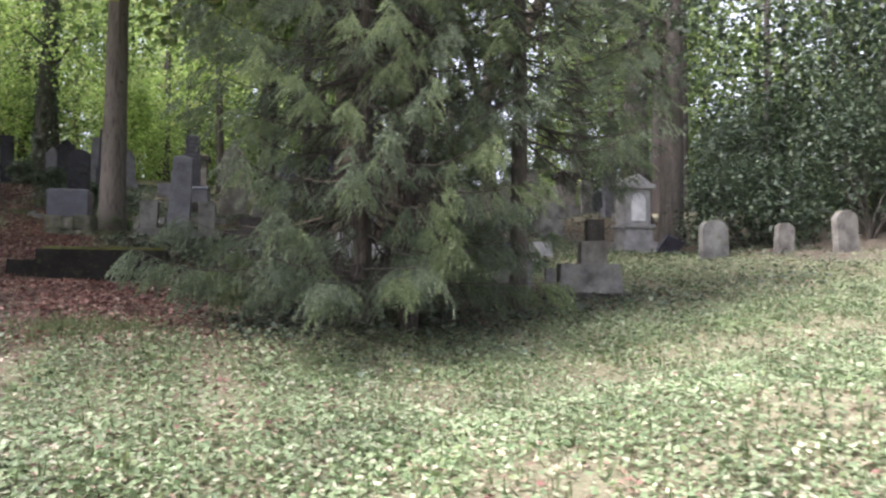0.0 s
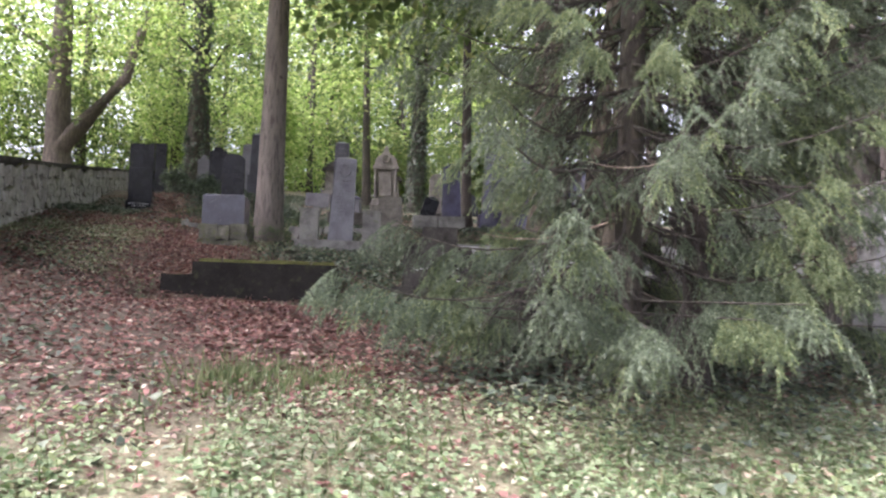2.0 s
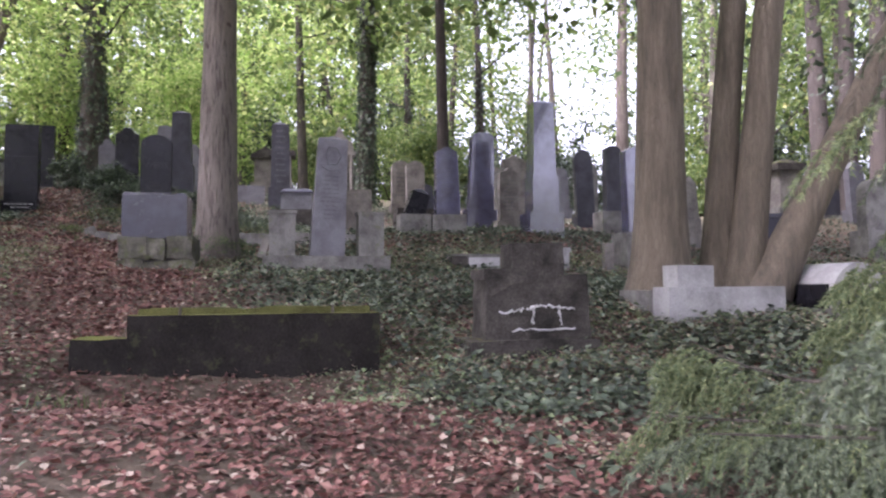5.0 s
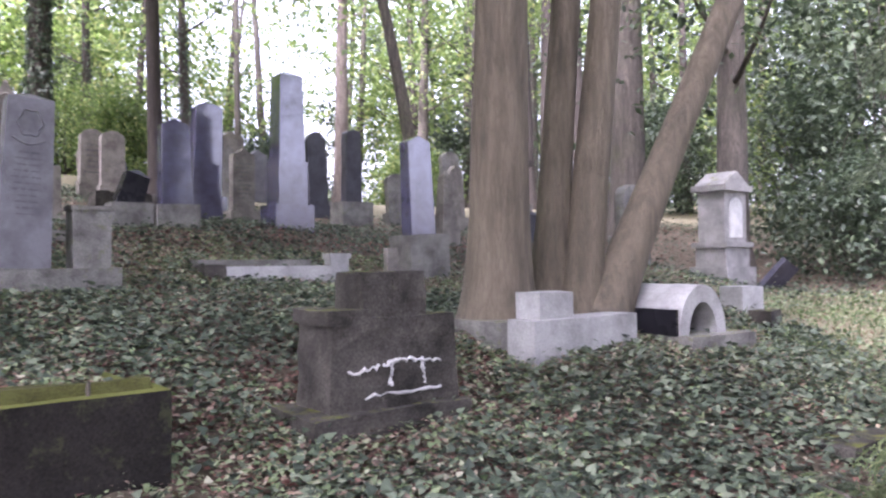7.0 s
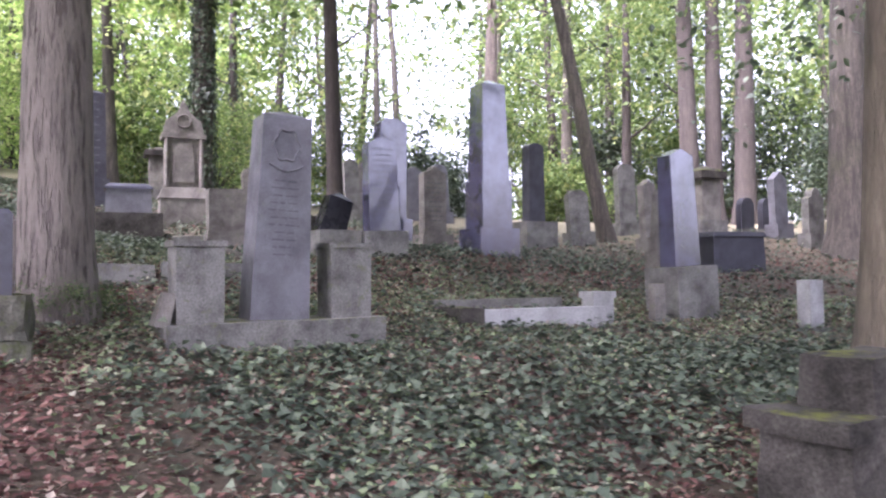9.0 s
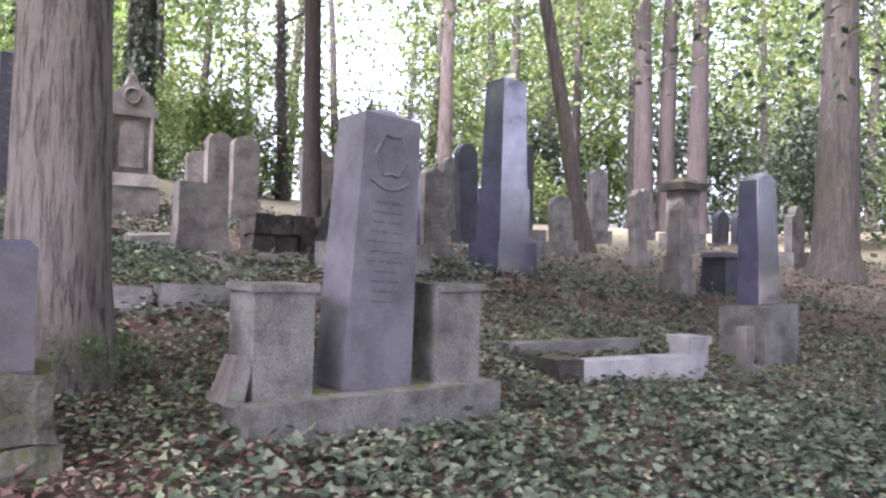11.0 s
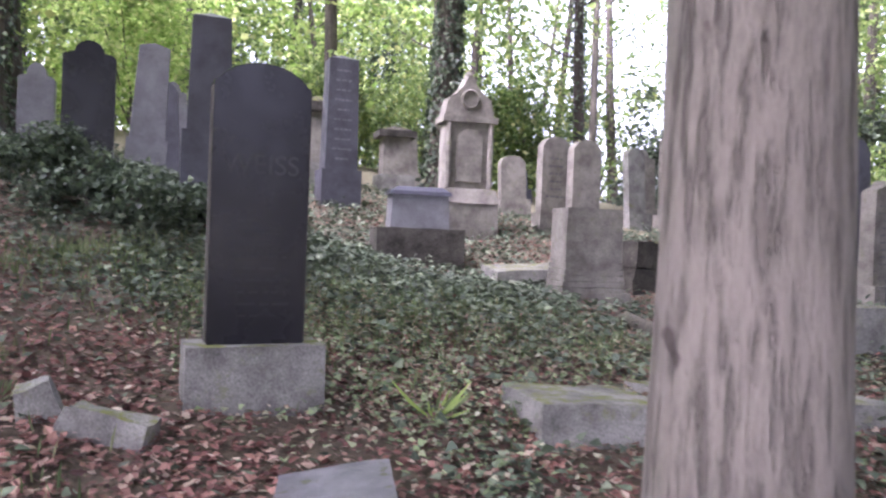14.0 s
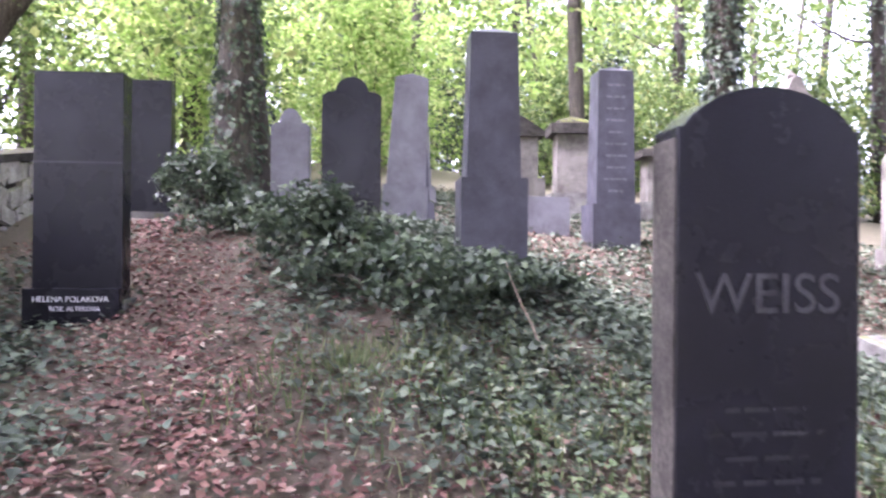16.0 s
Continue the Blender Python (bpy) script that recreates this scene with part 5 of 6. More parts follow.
def shrub(x, y, w, h, mat, count, size, label, seed, z=None, d=None, category="shrub"):
    rng = np.random.default_rng(seed)
    z0 = gz(x, y) if z is None else z
    ob = thing("shrub", x, y, z0, 0, label, category)
    d = d or w
    stems = []
    for k in range(7):
        a, t = rng.uniform(0, 6.28), rng.uniform(0.4, 0.9)
        q = np.linspace(0, 1, 6)[:, None]
        end = np.array([math.cos(a) * w * 0.4 * t, math.sin(a) * d * 0.4 * t, h * rng.uniform(0.6, 0.95)])
        v, f = tube(np.array([0, 0, -0.1]) + end * q + rng.standard_normal((6, 3)) * 0.03, np.linspace(0.035, 0.008, 6), 6)
        link_mesh("stem", arrays_mesh("stem", v, f), M_BARK_DARK, ob)
    k = rng.uniform(-1, 1, (max(12, count // 60), 3))
    k[:, 2] = rng.uniform(0.08, 1, len(k))
    k[:, :2] *= np.sqrt(np.clip(1.05 - k[:, 2:3] ** 2, 0.08, 1))
    p = k[rng.integers(0, len(k), count)] + rng.standard_normal((count, 3)) * 0.13
    p[:, 2] = np.abs(p[:, 2])
    pos = p * np.array([w / 2, d / 2, h])
    me = strew("foliage", pos, rng.uniform(0, 6.28, count), rng.normal(-0.4, 0.5, count), rng.normal(0, 0.5, count), rng.uniform(0.6, 1.3, count) * size, LOBED if size < 0.11 else DIAMOND)
    link_mesh("foliage", me, mat, ob)
    return ob


broadleaf(3.73, 19.05, 0.34, 14, "thick dark trunk with low hanging dark foliage", M_BARK_DARK, M_LEAF_DARK, 6000, (3.4, 11, 3.4), (0.2, 0.2), 7, 0.2, 0.2, seed=19)

# dark evergreens on the meadow's far side
for k, (x, y, w, h) in enumerate(((5.6, 17.8, 3.4, 1.9), (8.4, 18.5, 4.6, 3.4), (11.5, 18.5, 4.6, 3.8), (7.2, 21.5, 4.6, 3.6), (14.5, 17.0, 5.0, 4.5))):
    shrub(x, y, w, h, M_LEAF_DARK, 5200, 0.13, "dense dark evergreen shrub at the edge of the turf", 400 + k)
for k, (x, y, w, h) in enumerate(((-24.5, 23.5, 4.5, 4.0), (-28.0, 21.0, 5.5, 4.5), (-29.0, 15.5, 5.5, 4.5), (-27.5, 26.5, 5.0, 5.0), (-22.0, 28.0, 4.5, 4.5), (-17.5, 30.5, 4.0, 3.0), (-33, 20, 6, 6), (-31, 11, 6, 5), (-25, 31, 6, 5))):
    shrub(x, y, w, h, M_LEAF if k % 2 else M_LEAF_YELLOW, 7000, 0.17, "bright green undergrowth with young branches", 420 + k)
for k, (x, y, w, h) in enumerate(((-11.5, 29.5, 3.0, 2.6), (-7.0, 31.5, 3.4, 2.0), (-2.0, 33.5, 3.4, 2.0), (6.0, 28.5, 3.5, 3.4), (9.5, 27.0, 4.5, 4.5), (13, 30, 6, 6), (-15, 33, 5, 3))):
    shrub(x, y, w, h, M_LEAF_DARK if k % 2 else M_LEAF, 6000, 0.16, "loose green undergrowth on the wooded slope", 440 + k)

for k, (x, y, w, h) in enumerate(((8.9, 21.8, 5.0, 10.0), (12.0, 20.5, 5.0, 9.5), (15.5, 18.5, 5.5, 9.0), (10.0, 25.0, 6.0, 11.0))):
    shrub(x, y, w, h, M_LEAF_DARK, 5500 if x < 11 else 9500, 0.21, "tall dark yew with dense hanging foliage", 480 + k, category="tree")

for k in range(13):
    x = -26 + k * 3.3
    shrub(x, 40 + (k * 7 % 5), 5.0, 4.2 + (k * 5 % 4) * 0.9, M_LEAF if k % 2 else M_LEAF_DARK, 1500 if in_gap(x, 42) else 3000, 0.26, "distant green undergrowth between the trunks", 520 + k)
shrub(-8.6, 12.08, 0.86, 0.3, M_WEED, 7000, 0.02, "mossy green tufts at the foot of a trunk", 560, z=2.12, category="moss")

# ivy mounds around the dark stones
for k, (x, y, w, d, h) in enumerate(((-14.35, 16.05, 1.3, 0.8, 0.6), (-13.2, 16.55, 1.3, 0.8, 0.25), (-13.6, 15.9, 2.0, 0.9, 0.4), (-17.0, 17.3, 1.0, 0.8, 0.75), (-15.7, 16.75, 1.3, 0.7, 0.28), (-17.8, 18.5, 1.4, 0.9, 0.35))):
    shrub(x, y, w, h, M_LEAF_DARK, 2600, 0.062, "mound of dark ivy over old gravestones", 460 + k, d=d, category="ivy")


# ---- spruce ----
def spruce(x, y, height, label, seed, reach=2.9, low=0.7, top=7.8, whorls=23, dense=1.0, short=2.5, cut=0.6, clear=1.4, hollow=0.0, twin=None):
    """A spruce with layered boughs and hanging sprays. short: the direction in which its boughs are stunted, by the share cut."""
    rng = np.random.default_rng(seed)
    z0 = gz(x, y)
    ob = thing("spruce", x, y, z0, 0, label, "tree")
    p, rr = trunk_line(0, 0, -0.2, (0.1, 0.1), height, 0.2, 16, seed, 1.25, 0.13, 0.05)
    v, f = tube(p, rr, 14, 0.04, seed)
    link_mesh("trunk", arrays_mesh("trunk", v, f, True), M_BARK_DARK, ob)
    dead, old, young = [], [], []

    def brush(a, b, sag, count, bag):
        """Needles standing round a twig from a towards b, denser and longer in its middle."""
        t = rng.uniform(0, 1, count)
        d = b - a
        pos = a + d * t[:, None]
        pos[:, 2] -= sag * t ** 2
        tang = np.tile(d, (count, 1))
        tang[:, 2] -= 2 * sag * t
        tang /= np.linalg.norm(tang, axis=1)[:, None]
        way = tang * 0.8 + rng.standard_normal((count, 3)) * 0.5
        way /= np.linalg.norm(way, axis=1)[:, None]
        bag.append(np.concatenate([pos, way], 1))

    for wh in range(whorls):
        zb = low + (top - low) * (wh + rng.uniform(-0.2, 0.2)) / whorls
        l0 = reach * (1 - 0.7 * zb / height)
        turn = rng.uniform(0, 6.28)
        for b in range(8):
            a = turn + b * 0.785 + rng.normal(0, 0.16)
            l = l0 * rng.uniform(0.68, 1.12) * (1 - cut * max(0.0, math.cos(a - short)) * min(1.0, max(0.45, (zb - 0.4) / 1.6)))
            if zb < clear * max(0.0, math.cos(a - 0.4)) ** 0.5:
                continue
            if hollow and 1.7 < zb < 2.5 and math.cos(a - hollow) > 0.85 and rng.random() < 0.5:
                l *= 0.5
            n = 9
            s = np.linspace(0, 1, n)
            drop = -0.5 * l * s + 0.32 * l * s ** 3 + 0.2 * s
            h = np.array([math.cos(a), math.sin(a)])
            side = rng.normal(0, 0.12, n).cumsum() * 0.15
            br = np.stack([h[0] * l * s - h[1] * side, h[1] * l * s + h[0] * side, zb + drop], -1)
            br[:, 2] = np.maximum(br[:, 2], 0.42 + 0.35 * rng.random())
            v, f = tube(br, np.linspace(0.018, 0.004, n), 5)
            link_mesh("bough", arrays_mesh("bough", v, f), M_BARK_DARK, ob)
            fresh = rng.random() < 0.4
            for _ in range(int((46 if zb < 1.7 else 30) * dense * l / reach) + 4):
                q = rng.uniform(0.12, 1.0) ** 0.75
                c = np.array([np.interp(q, s, br[:, i]) for i in range(3)])
                ta = a + rng.choice((-1, 1)) * rng.uniform(0.25, 1.2) * (1.15 - 0.75 * q)
                tl = rng.uniform(0.26, 0.55) * (1.25 - 0.5 * q)
                hang = rng.uniform(0.35, 1.25)
                e = c + np.array([math.cos(ta) * tl * 0.8, math.sin(ta) * tl * 0.8, -hang * tl * 0.35])
                sag = hang * tl * 0.35
                if c[2] - hang * tl * 0.8 < 0.12:
                    continue
                if q < 0.48 and rng.random() < 0.7:
                    for _ in range(3):
                        w = e + rng.normal(0, 0.12, 3) - (0, 0, 0.5 * sag)
                        dead.append(tube(np.stack([c, c * 0.5 + w * 0.5 - (0, 0, sag * 0.3), w - (0, 0, sag)]), [0.006, 0.004, 0.002], 4))
                    continue
                tip = young if (fresh and q > 0.72) or rng.random() < 0.14 else old
                brush(c, e, sag, int(40 * tl / 0.4), tip)
                for k in range(6):
                    u = 0.2 + 0.15 * k + rng.uniform(-0.04, 0.04)
                    o = c + (e - c) * u
                    o[2] -= sag * u * u
                    wa = ta + (-1) ** k * rng.uniform(0.35, 0.95)
                    wl = rng.uniform(0.14, 0.25) * (1.3 - 0.6 * u)
                    brush(o, o + np.array([math.cos(wa) * wl * 0.6, math.sin(wa) * wl * 0.6, -hang * wl * 0.75]), wl * 0.2, int(36 * wl / 0.15) + 4, tip)
    v, f = join(dead)
    link_mesh("dry_brush", arrays_mesh("dry_brush", v, f), M_BARK_RED, ob, "brown dry hanging twigs")["kind"] = "stuff"
    needle = (np.array([(-0.14, 0, 0), (0.14, 0, 0), (0, 1, 0)]), np.array([(0, 1, 2)]))
    for name, bag, mat in (("needles", old, M_SPRUCE), ("young_needles", young, M_SPRUCE_TIP)):
        d = np.concatenate(bag)
        me = strew(name, d[:, :3], np.arctan2(-d[:, 3], d[:, 4]), np.arcsin(np.clip(d[:, 5], -1, 1)), rng.uniform(0, 6.28, len(d)), rng.uniform(0.024, 0.036, len(d)), needle)
        link_mesh(name, me, mat, ob)["kind"] = "stuff"
    if twin:
        p, rr = trunk_line(twin[0], twin[1], -0.2, (0.15, 0.1), height * 0.8, 0.3, 14, seed + 1, 1.5, 0.1, 0.04)
        v, f = tube(p, rr, 12, 0.04, seed)
        link_mesh("second_trunk", arrays_mesh("second_trunk", v, f, True), M_BARK_RED, ob, "slim red-brown second trunk")
    return ob


spruce(0.1, 6.75, 13, "spruce with low drooping branches reaching the ground", 71, reach=2.75, low=0.55, whorls=25, short=2.7, cut=0.62, clear=0.75, hollow=-1.9, twin=(0.54, 0.25))
spruce(1.7, 8.7, 13, "spruce with high drooping branches behind another spruce", 72, reach=2.9, low=2.5, whorls=17, cut=0.3, dense=0.6)
for k, (px, py, pz, a, l) in enumerate(((0.9, 5.2, 2.0, -2.7, 0.7), (0.3, 5.3, 1.55, -2.9, 0.9), (2.2, 6.6, 1.9, -0.2, 0.6))):
    q = np.linspace(0, 1, 8)
    v, f = tube(np.stack([px + np.cos(a) * l * q, py + np.sin(a) * l * q, pz - 0.12 * np.sin(q * 2.4)], -1), np.linspace(0.008, 0.002, 8), 6)
    tw = thing("dead_twig", px, py, pz, 0, "bare pale dead twig hanging in a spruce", "twig")
    link_mesh("twig", arrays_mesh("twig", v - np.array([px, py, pz]), f), M_DEADWOOD, tw)

# rotten logs on the ground
for label, a, b, r in (("long rotten log lying in leaves and ivy", (-8.9, 16.8), (-8.15, 15.4), 0.075), ("short mossy log end beside a longer log", (-8.25, 17.0), (-7.95, 16.2), 0.1)):
    n = 12
    q = np.linspace(0, 1, n)
    lx, ly = a[0] + (b[0] - a[0]) * q, a[1] + (b[1] - a[1]) * q
    v, f = tube(np.stack([lx - a[0], ly - a[1], ground_z(lx, ly) + r * 0.7 - gz(*a)], -1), r * (1 - 0.2 * q) * (0.15 + 0.85 * np.minimum(1, np.minimum(q, 1 - q) * 40)), 12, 0.06, 5)
    lg = thing("log", a[0], a[1], gz(*a), 0, label, "log")
    link_mesh("bark", arrays_mesh("bark", v, f, True), M_BARK_DARK, lg)
    stub = tube(np.array([(0, 0, r), (0.06, -0.02, r + 0.06), (0.1, -0.02, r + 0.13)]) + np.array([(b[0] - a[0]) * 0.4, (b[1] - a[1]) * 0.4, gz(a[0] * 0.6 + b[0] * 0.4, a[1] * 0.6 + b[1] * 0.4) - gz(*a)]), [0.02, 0.015, 0.006], 6)
    link_mesh("branch_stub", arrays_mesh("branch_stub", *stub), M_DEADWOOD, lg)

# pale tuft of broad leaves
tf = thing("plant", -9.97, 13.83, gz(-9.97, 13.83), 0, "yellow-green tuft of broad drooping blades in the litter", "plant")
rng = np.random.default_rng(9)
for k in range(16):
    a = rng.uniform(0, 6.28)
    me = strew("leaf", np.array([[0.0, 0.0, 0.0]]), np.array([a]), np.array([rng.uniform(0.1, 0.65)]), np.array([rng.normal(0, 0.3)]), np.array([rng.uniform(0.2, 0.36)]), BLADE)
    link_mesh("leaf", me, M_LEAF_YELLOW if k % 3 else M_GRASS, tf)

# ---- boundary wall ----
WALL = ((-8.5, 4.9), (-12.05, 8.5), (-15.3, 11.7), (-21.6, 19.1), (-24.0, 27.0))
TOPS = (2.6, 3.34, 3.98, 5.44, 6.1)
bw = tagged(new("wall_west"), "old rubble stone boundary wall with a flat dark coping", "wall", kind="structure")
rng = random.Random(3)
stone_meshes = []
for k in range(6):
    bm = rough_block(1, 1, -0.5, 0.5, y0=-0.5, amp=0.05, cuts=2, seed=80 + k)
    me = bpy.data.meshes.new("stone")
    bm.to_mesh(me)
    bm.free()
    me.materials.append(M_RUBBLE)
    stone_meshes.append(me)
WALL_STONES = []
for (ax, ay), (bx_, by_), ta, tb in zip(WALL, WALL[1:], TOPS, TOPS[1:]):
    l = math.hypot(bx_ - ax, by_ - ay)
    ang = math.degrees(math.atan2(by_ - ay, bx_ - ax))
    za, zb = gz(ax, ay) - 0.3, gz(bx_, by_) - 0.3
    bm = bmesh.new()
    nrm = np.array((-(by_ - ay), bx_ - ax)) / l * 0.22
    vs = []
    for (px, py, pz0, pz1) in ((ax, ay, za, ta), (bx_, by_, zb, tb)):
        vs.append([bm.verts.new((px + s * nrm[0], py + s * nrm[1], z)) for s, z in ((-1, pz0), (1, pz0), (1, pz1), (-1, pz1))])
    a, b = vs
    for i in range(4):
        j = (i + 1) % 4
        bm.faces.new((a[i], a[j], b[j], b[i]))
    bm.faces.new(a[::-1])
    bm.faces.new(b)
    bmesh.ops.recalc_face_normals(bm, faces=bm.faces[:])
    part("core", bm, M_BROKEN, bw)
    n = max(1, int(l / 0.9))
    for i in range(n):
        s = (i + 0.5) / n
        cp = rough_block(l / n - 0.012, 0.6, 0, 0.09, y0=-0.3, amp=0.008, cuts=2, seed=90 + i)
        o = part("coping_stone", cp, M_BROKEN, bw)
        o.matrix_basis = pose(ax + (bx_ - ax) * s, ay + (by_ - ay) * s, ta + (tb - ta) * s, 0, -math.degrees(math.atan2(tb - ta, l)), ang)
    WALL_STONES.append((ax, ay, bx_, by_, ta, tb, l, ang))

# ---- ground cover ----


def random_spots(count, x0, x1, y0, y1, chance, seed):
    rng = np.random.default_rng(seed)
    x, y = rng.uniform(x0, x1, count), rng.uniform(y0, y1, count)
    keep = rng.uniform(0, 1, count) < chance(x, y)
    return x[keep], y[keep], rng


def patches(x, y, s=1.0, o=0.0):
    return 0.5 + 0.25 * (np.sin(x * 1.3 * s + 1.1 + o) * np.sin(y * 1.1 * s + 0.4 * x + o) + np.sin(x * 0.57 * s - y * 0.8 * s + 2 * o) + 0.6 * np.sin(x * 3.1 * s + y * 2.3 * s))


def in_view(x, y):
    """Thins the cover with distance from the walked strip."""
    return np.clip(1.15 - 0.055 * np.maximum(0, (y - (4 - 0.85 * x)) ), 0.25, 1)


def litter_chance(x, y):
    d = path_distance(x, y)
    strip = np.clip(np.where(x < -12.2, 1.0, np.where(x < -9.5, 1.45, 1.55)) - d, 0, 1)
    wall_side = ((x + 7) * 0.6 + (y - 8.6) * 0.8 < 0) & (x > -14)
    front = np.exp(-((x + 3.2) ** 2 + (y - 6.6) ** 2) / 3.2)
    around = np.exp(-((x + 9.9) ** 2 + (y - 14.4) ** 2) / 2.6)
    c = np.maximum(np.maximum(strip, np.maximum(0.9 * front, 0.85 * around)), np.where(wall_side, 0.5, np.where(x < -11.3, 0.1, np.where(x < -9.5, 0.16, 0.26))) + 0.5 * np.clip(patches(x, y, 0.9, 2.0) - 0.5, 0, 1) * 2)
    shade = np.exp(-((x - 0.8) ** 2 + (y - 5.6) ** 2) / 5.0)
    return np.clip(c, 0, 1) * (1 - 0.9 * meadow(x, y)) * in_view(x, y) * (1 - 0.75 * shade)


x, y, rng = random_spots(620000, -18, 6, 0, 24, litter_chance, 1)
n = len(x)
me = strew("leaf_litter", np.stack([x, y, ground_z(x, y) + rng.uniform(0.004, 0.035, n)], -1), rng.uniform(0, 6.28, n), rng.normal(0, 0.28, n), rng.normal(0, 0.35, n), rng.uniform(0.03, 0.075, n), DIAMOND)
tagged(link_mesh("leaf_litter", me, M_LITTER), "fallen reddish-brown beech leaves covering the path", "leaves", kind="stuff")


def ivy_chance(x, y):
    d = path_distance(x, y)
    c = np.clip((d - np.where(x < -9.5, 1.3, 0.9)) * 0.9 + 1.2 * np.exp(-((x - 0.8) ** 2 + (y - 5.6) ** 2) / 5.0), 0, 1) * np.clip(0.25 + 1.5 * (patches(x, y) - 0.2), 0.12, 1)
    wall_side = ((x + 7) * 0.6 + (y - 8.6) * 0.8 < 0) & (x > -14)
    worn = 1 - 0.78 * np.exp(-(((x + 5.0) / 3.0) ** 2 + ((y - 10.0) / 1.9) ** 2))
    return c * worn * (1 - meadow(x, y)) * in_view(x, y) * np.where(wall_side, 0.2, 1.0) * (1 - 0.75 * np.exp(-((x + 9.9) ** 2 + (y - 14.4) ** 2) / 2.6))


x, y, rng = random_spots(290000, -19, 7, 2.5, 25, ivy_chance, 2)
n = len(x)
me = strew("ivy_cover", np.stack([x, y, ground_z(x, y) + np.abs(rng.normal(0.05, 0.04, n))], -1), rng.uniform(0, 6.28, n), rng.normal(0.1, 0.35, n), rng.normal(0, 0.35, n), rng.uniform(0.035, 0.085, n), LOBED)
tagged(link_mesh("ivy_cover", me, M_IVY), "low dark green ivy covering the graves", "ivy", kind="stuff")


x, y, rng = random_spots(120000, -17.5, -9.3, 12.0, 19.0, lambda a, b: np.clip(1.3 * patches(a, b, 1.3, 4.0), 0.1, 1) * np.where(a < -11.6, 1.0, 0.55) * (1 - 0.85 * np.exp(-((a + 9.9) ** 2 + (b - 14.4) ** 2) / 2.6)) * np.clip((path_distance(a, b) - np.where(a < -12.2, 0.35, 0.8)) * np.clip(0.1 + 1.0 * patches(a, b, 2.3, 6.0), 0.1, 1), 0.05, 1), 22)
n = len(x)
bx2, by2, _ = random_spots(60000, -7.6, 1.5, 7.8, 13.5, lambda a, b: np.clip(1.5 * patches(a, b, 1.6, 1.0) - 0.35, 0, 1) * np.clip((path_distance(a, b) - 1.0) * 1.5, 0, 1), 23)
x, y = np.concatenate([x, bx2]), np.concatenate([y, by2])
n = len(x)
me = strew("ground_ivy", np.stack([x, y, ground_z(x, y) + np.abs(rng.normal(0.035, 0.03, n))], -1), rng.uniform(0, 6.28, n), rng.normal(0.1, 0.35, n), rng.normal(0, 0.35, n), rng.uniform(0.035, 0.08, n), LOBED)
tagged(link_mesh("ground_ivy", me, M_IVY), "small-leaved ground ivy and weeds between the gravestones", "ivy", kind="stuff")


x, y, rng = random_spots(170000, -12.5, 0.5, 7.0, 16.0, lambda a, b: np.clip(1.5 * patches(a, b, 1.5, 8.0) - 0.25, 0.08, 1) * np.clip((path_distance(a, b) - 0.6) * 1.2, 0, 1), 24)
for name, half, mat, label in (("dry_leaves", 0, M_DRY, "pale dry leaves scattered among the graves"), ("small_weeds", 1, M_CLOVER, "pale green small weeds on worn ground among the graves")):
    px, py = x[half::2], y[half::2]
    n = len(px)
    me = strew(name, np.stack([px, py, ground_z(px, py) + rng.uniform(0.02, 0.075, n)], -1), rng.uniform(0, 6.28, n), rng.normal(0, 0.35, n), rng.normal(0, 0.35, n), rng.uniform(0.022, 0.055, n), DIAMOND if half == 0 else LOBED)
    tagged(link_mesh(name, me, mat), label, "leaves" if half == 0 else "weeds", kind="stuff")


def turf_chance(x, y):
    return meadow(x, y) * np.clip(0.05 + 1.3 * patches(x, y, 1.9, 5.0), 0.15, 1) * np.clip(1.2 - 0.05 * np.maximum(0, y), 0.3, 1)


x, y, rng = random_spots(560000, -3.5, 11, 0.8, 18, turf_chance, 3)
n = len(x)
me = strew("clover", np.stack([x, y, ground_z(x, y) + rng.uniform(0.01, 0.05, n)], -1), rng.uniform(0, 6.28, n), rng.normal(0.05, 0.35, n), rng.normal(0, 0.35, n), rng.uniform(0.02, 0.052, n), LOBED)
tagged(link_mesh("clover", me, M_CLOVER), "low clover and weeds on worn pale turf", "turf", kind="stuff")

x, y, rng = random_spots(36000, -3.5, 11, 0.8, 18, lambda a, b: meadow(a, b) * np.clip(patches(a, b, 0.8, 7.0) * 0.6, 0.05, 0.5), 4)
n = len(x)
me = strew("stray_leaves", np.stack([x, y, ground_z(x, y) + rng.uniform(0.02, 0.05, n)], -1), rng.uniform(0, 6.28, n), rng.normal(0, 0.3, n), rng.normal(0, 0.3, n), rng.uniform(0.03, 0.065, n), OVAL)
tagged(link_mesh("stray_leaves", me, M_TAN), "scattered fallen leaves on the turf", "leaves", kind="stuff")


x, y, rng = random_spots(90000, -3.5, 11, 0.8, 18, lambda a, b: meadow(a, b) * np.clip((patches(a, b, 2.1, 1.0) - 0.52) * 2.6, 0.03, 0.9), 14)
n = len(x)
me = strew("weeds", np.stack([x, y, ground_z(x, y) + rng.uniform(0.015, 0.07, n)], -1), rng.uniform(0, 6.28, n), rng.normal(0.2, 0.4, n), rng.normal(0, 0.4, n), rng.uniform(0.025, 0.06, n), LOBED)
tagged(link_mesh("weeds", me, M_WEED), "darker broad-leaved weeds in patches on the turf", "weeds", kind="stuff")


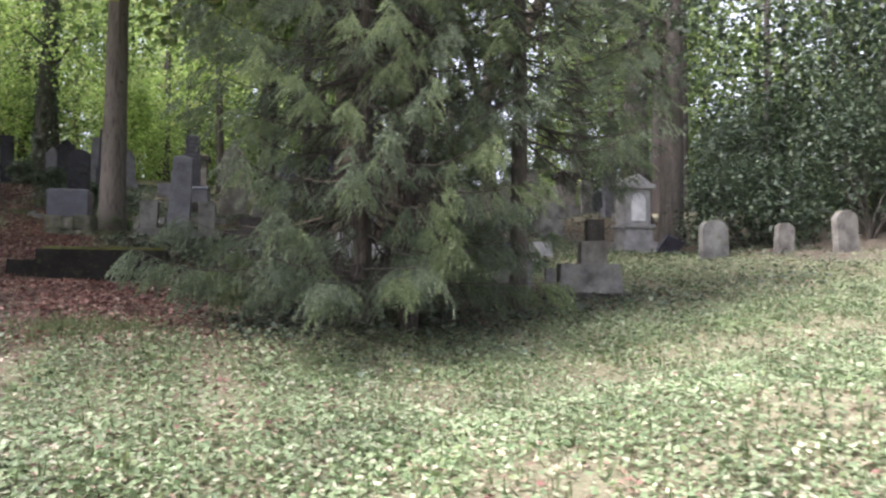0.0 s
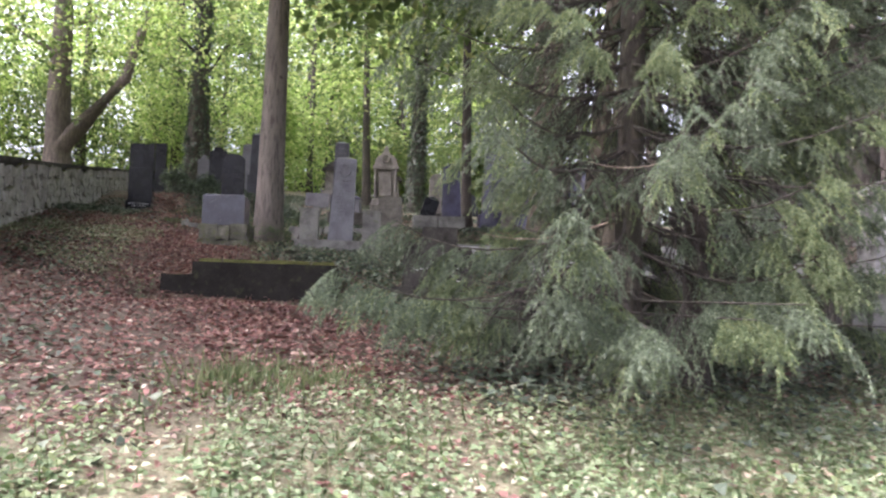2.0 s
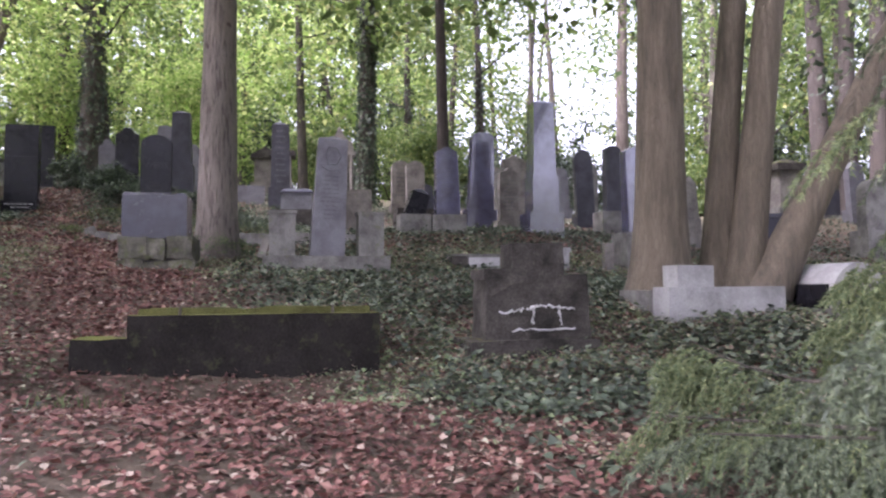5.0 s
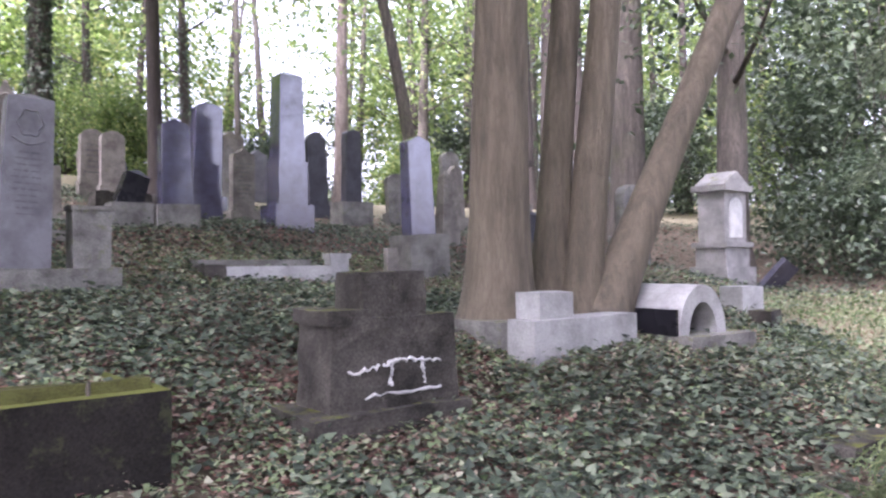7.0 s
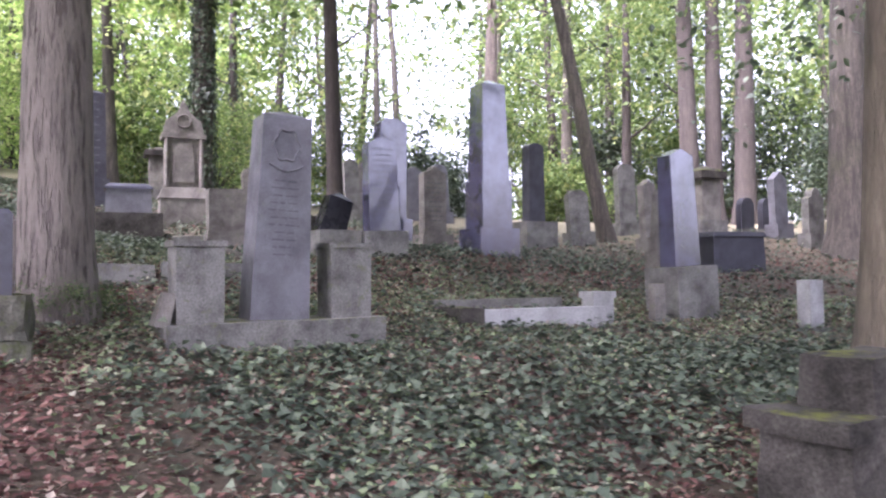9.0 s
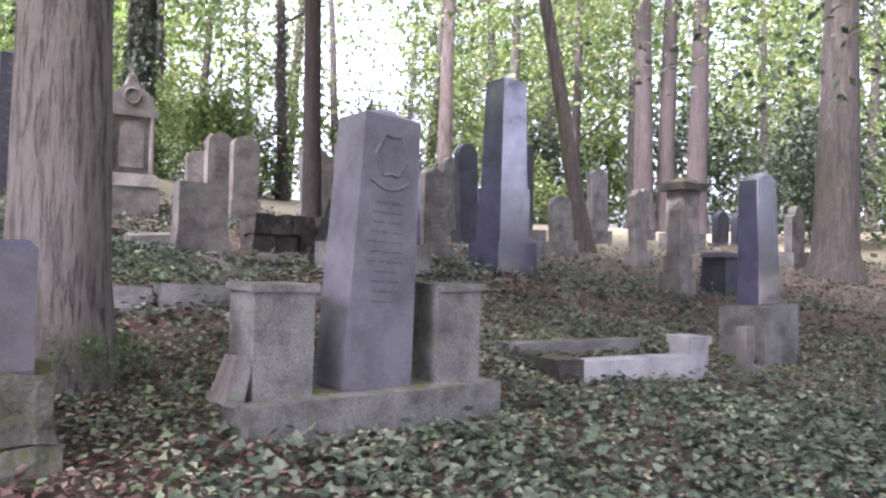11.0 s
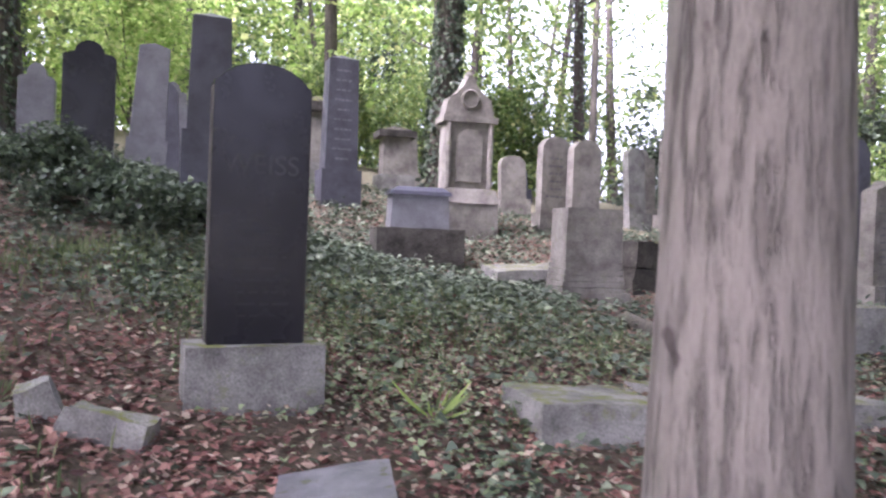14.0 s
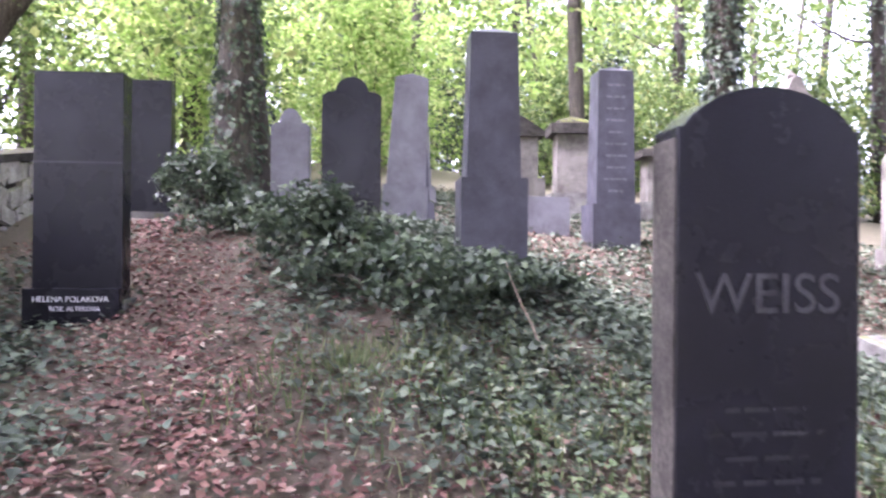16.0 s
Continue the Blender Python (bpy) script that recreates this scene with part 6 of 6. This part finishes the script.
def grass_chance(x, y):
    tuft = sum(np.exp(-((x - a) ** 2 + (y - b) ** 2) / r) for a, b, r in ((-11.9, 14.9, 0.5), (-12.6, 15.4, 0.35), (-13.4, 14.7, 0.3), (-10.6, 14.9, 0.5), (-9.3, 15.6, 0.4), (-10.3, 16.2, 0.8), (-11.3, 16.0, 0.6), (-12.4, 13.0, 0.1), (-11.2, 12.2, 0.05), (-1.9, 4.3, 0.25), (-9.4, 14.0, 0.1), (-6.0, 7.0, 0.05)))
    return np.clip(tuft + 0.4 * meadow(x, y) * np.clip(patches(x, y, 1.1, 3.0), 0, 1), 0, 1)


x, y, rng = random_spots(150000, -15, 10, -0.5, 18, grass_chance, 5)
n = len(x)
me = strew("grass", np.stack([x, y, ground_z(x, y) - 0.01], -1), rng.uniform(0, 6.28, n), rng.normal(1.15, 0.35, n), rng.normal(0, 0.3, n), rng.uniform(0.06, 0.16, n), BLADE)
tagged(link_mesh("grass", me, M_GRASS), "thin grass tufts between the graves and on the turf", "grass", kind="stuff")

# single tufts of grass
for k, (x, y, r, n) in enumerate(((-12.4, 13.0, 0.2, 420), (-11.95, 12.75, 0.1, 150), (-2.15, 4.3, 0.42, 1100), (-1.6, 4.6, 0.3, 500), (-12.2, 14.9, 0.5, 700), (-13.3, 14.9, 0.4, 420), (-10.6, 15.4, 0.5, 800), (-11.3, 15.7, 0.45, 600), (-12.9, 15.3, 0.4, 450), (-10.0, 16.0, 0.35, 400))):
    rng = np.random.default_rng(900 + k)
    a, d = rng.uniform(0, 6.28, n), np.abs(rng.normal(0, r * 0.8, n))
    px, py = x + np.cos(a) * d, y + np.sin(a) * d
    me = strew("grass_tuft", np.stack([px - x, py - y, ground_z(px, py) - 0.01 - gz(x, y)], -1), a - 1.57 + rng.normal(0, 0.6, n), rng.normal(0.9, 0.35, n), rng.normal(0, 0.3, n), rng.uniform(0.05, 0.125, n), BLADE)
    tuft = tagged(link_mesh("grass_tuft", me, M_GRASS), "tuft of thin green grass growing in leaf litter", "grass", kind="stuff")
    tuft.matrix_basis = pose(x, y, gz(x, y))

# ---- stones of the boundary wall ----
rng = random.Random(12)
made = 0
for ax, ay, bx_, by_, ta, tb, l, ang in WALL_STONES:
    nx, ny = (by_ - ay) / l, -(bx_ - ax) / l
    rows = 5
    for r in range(rows):
        s = rng.uniform(0, 0.2)
        while s < l and made < 300:
            w = rng.uniform(0.22, 0.5)
            top = ta + (tb - ta) * s / l
            h = 0.235
            o = new("stone", stone_meshes[rng.randrange(6)])
            o.parent = bw
            o.matrix_basis = pose(ax + (bx_ - ax) * (s + w / 2) / l + nx * 0.2, ay + (by_ - ay) * (s + w / 2) / l + ny * 0.2, top - h * (r + 0.5) + rng.uniform(-0.05, 0.05), rng.uniform(-8, 8), rng.uniform(-24, 24), ang) @ Matrix.Diagonal((w - 0.02, rng.uniform(0.12, 0.22), h * rng.uniform(0.7, 1.2), 1))
            made += 1
            s += w
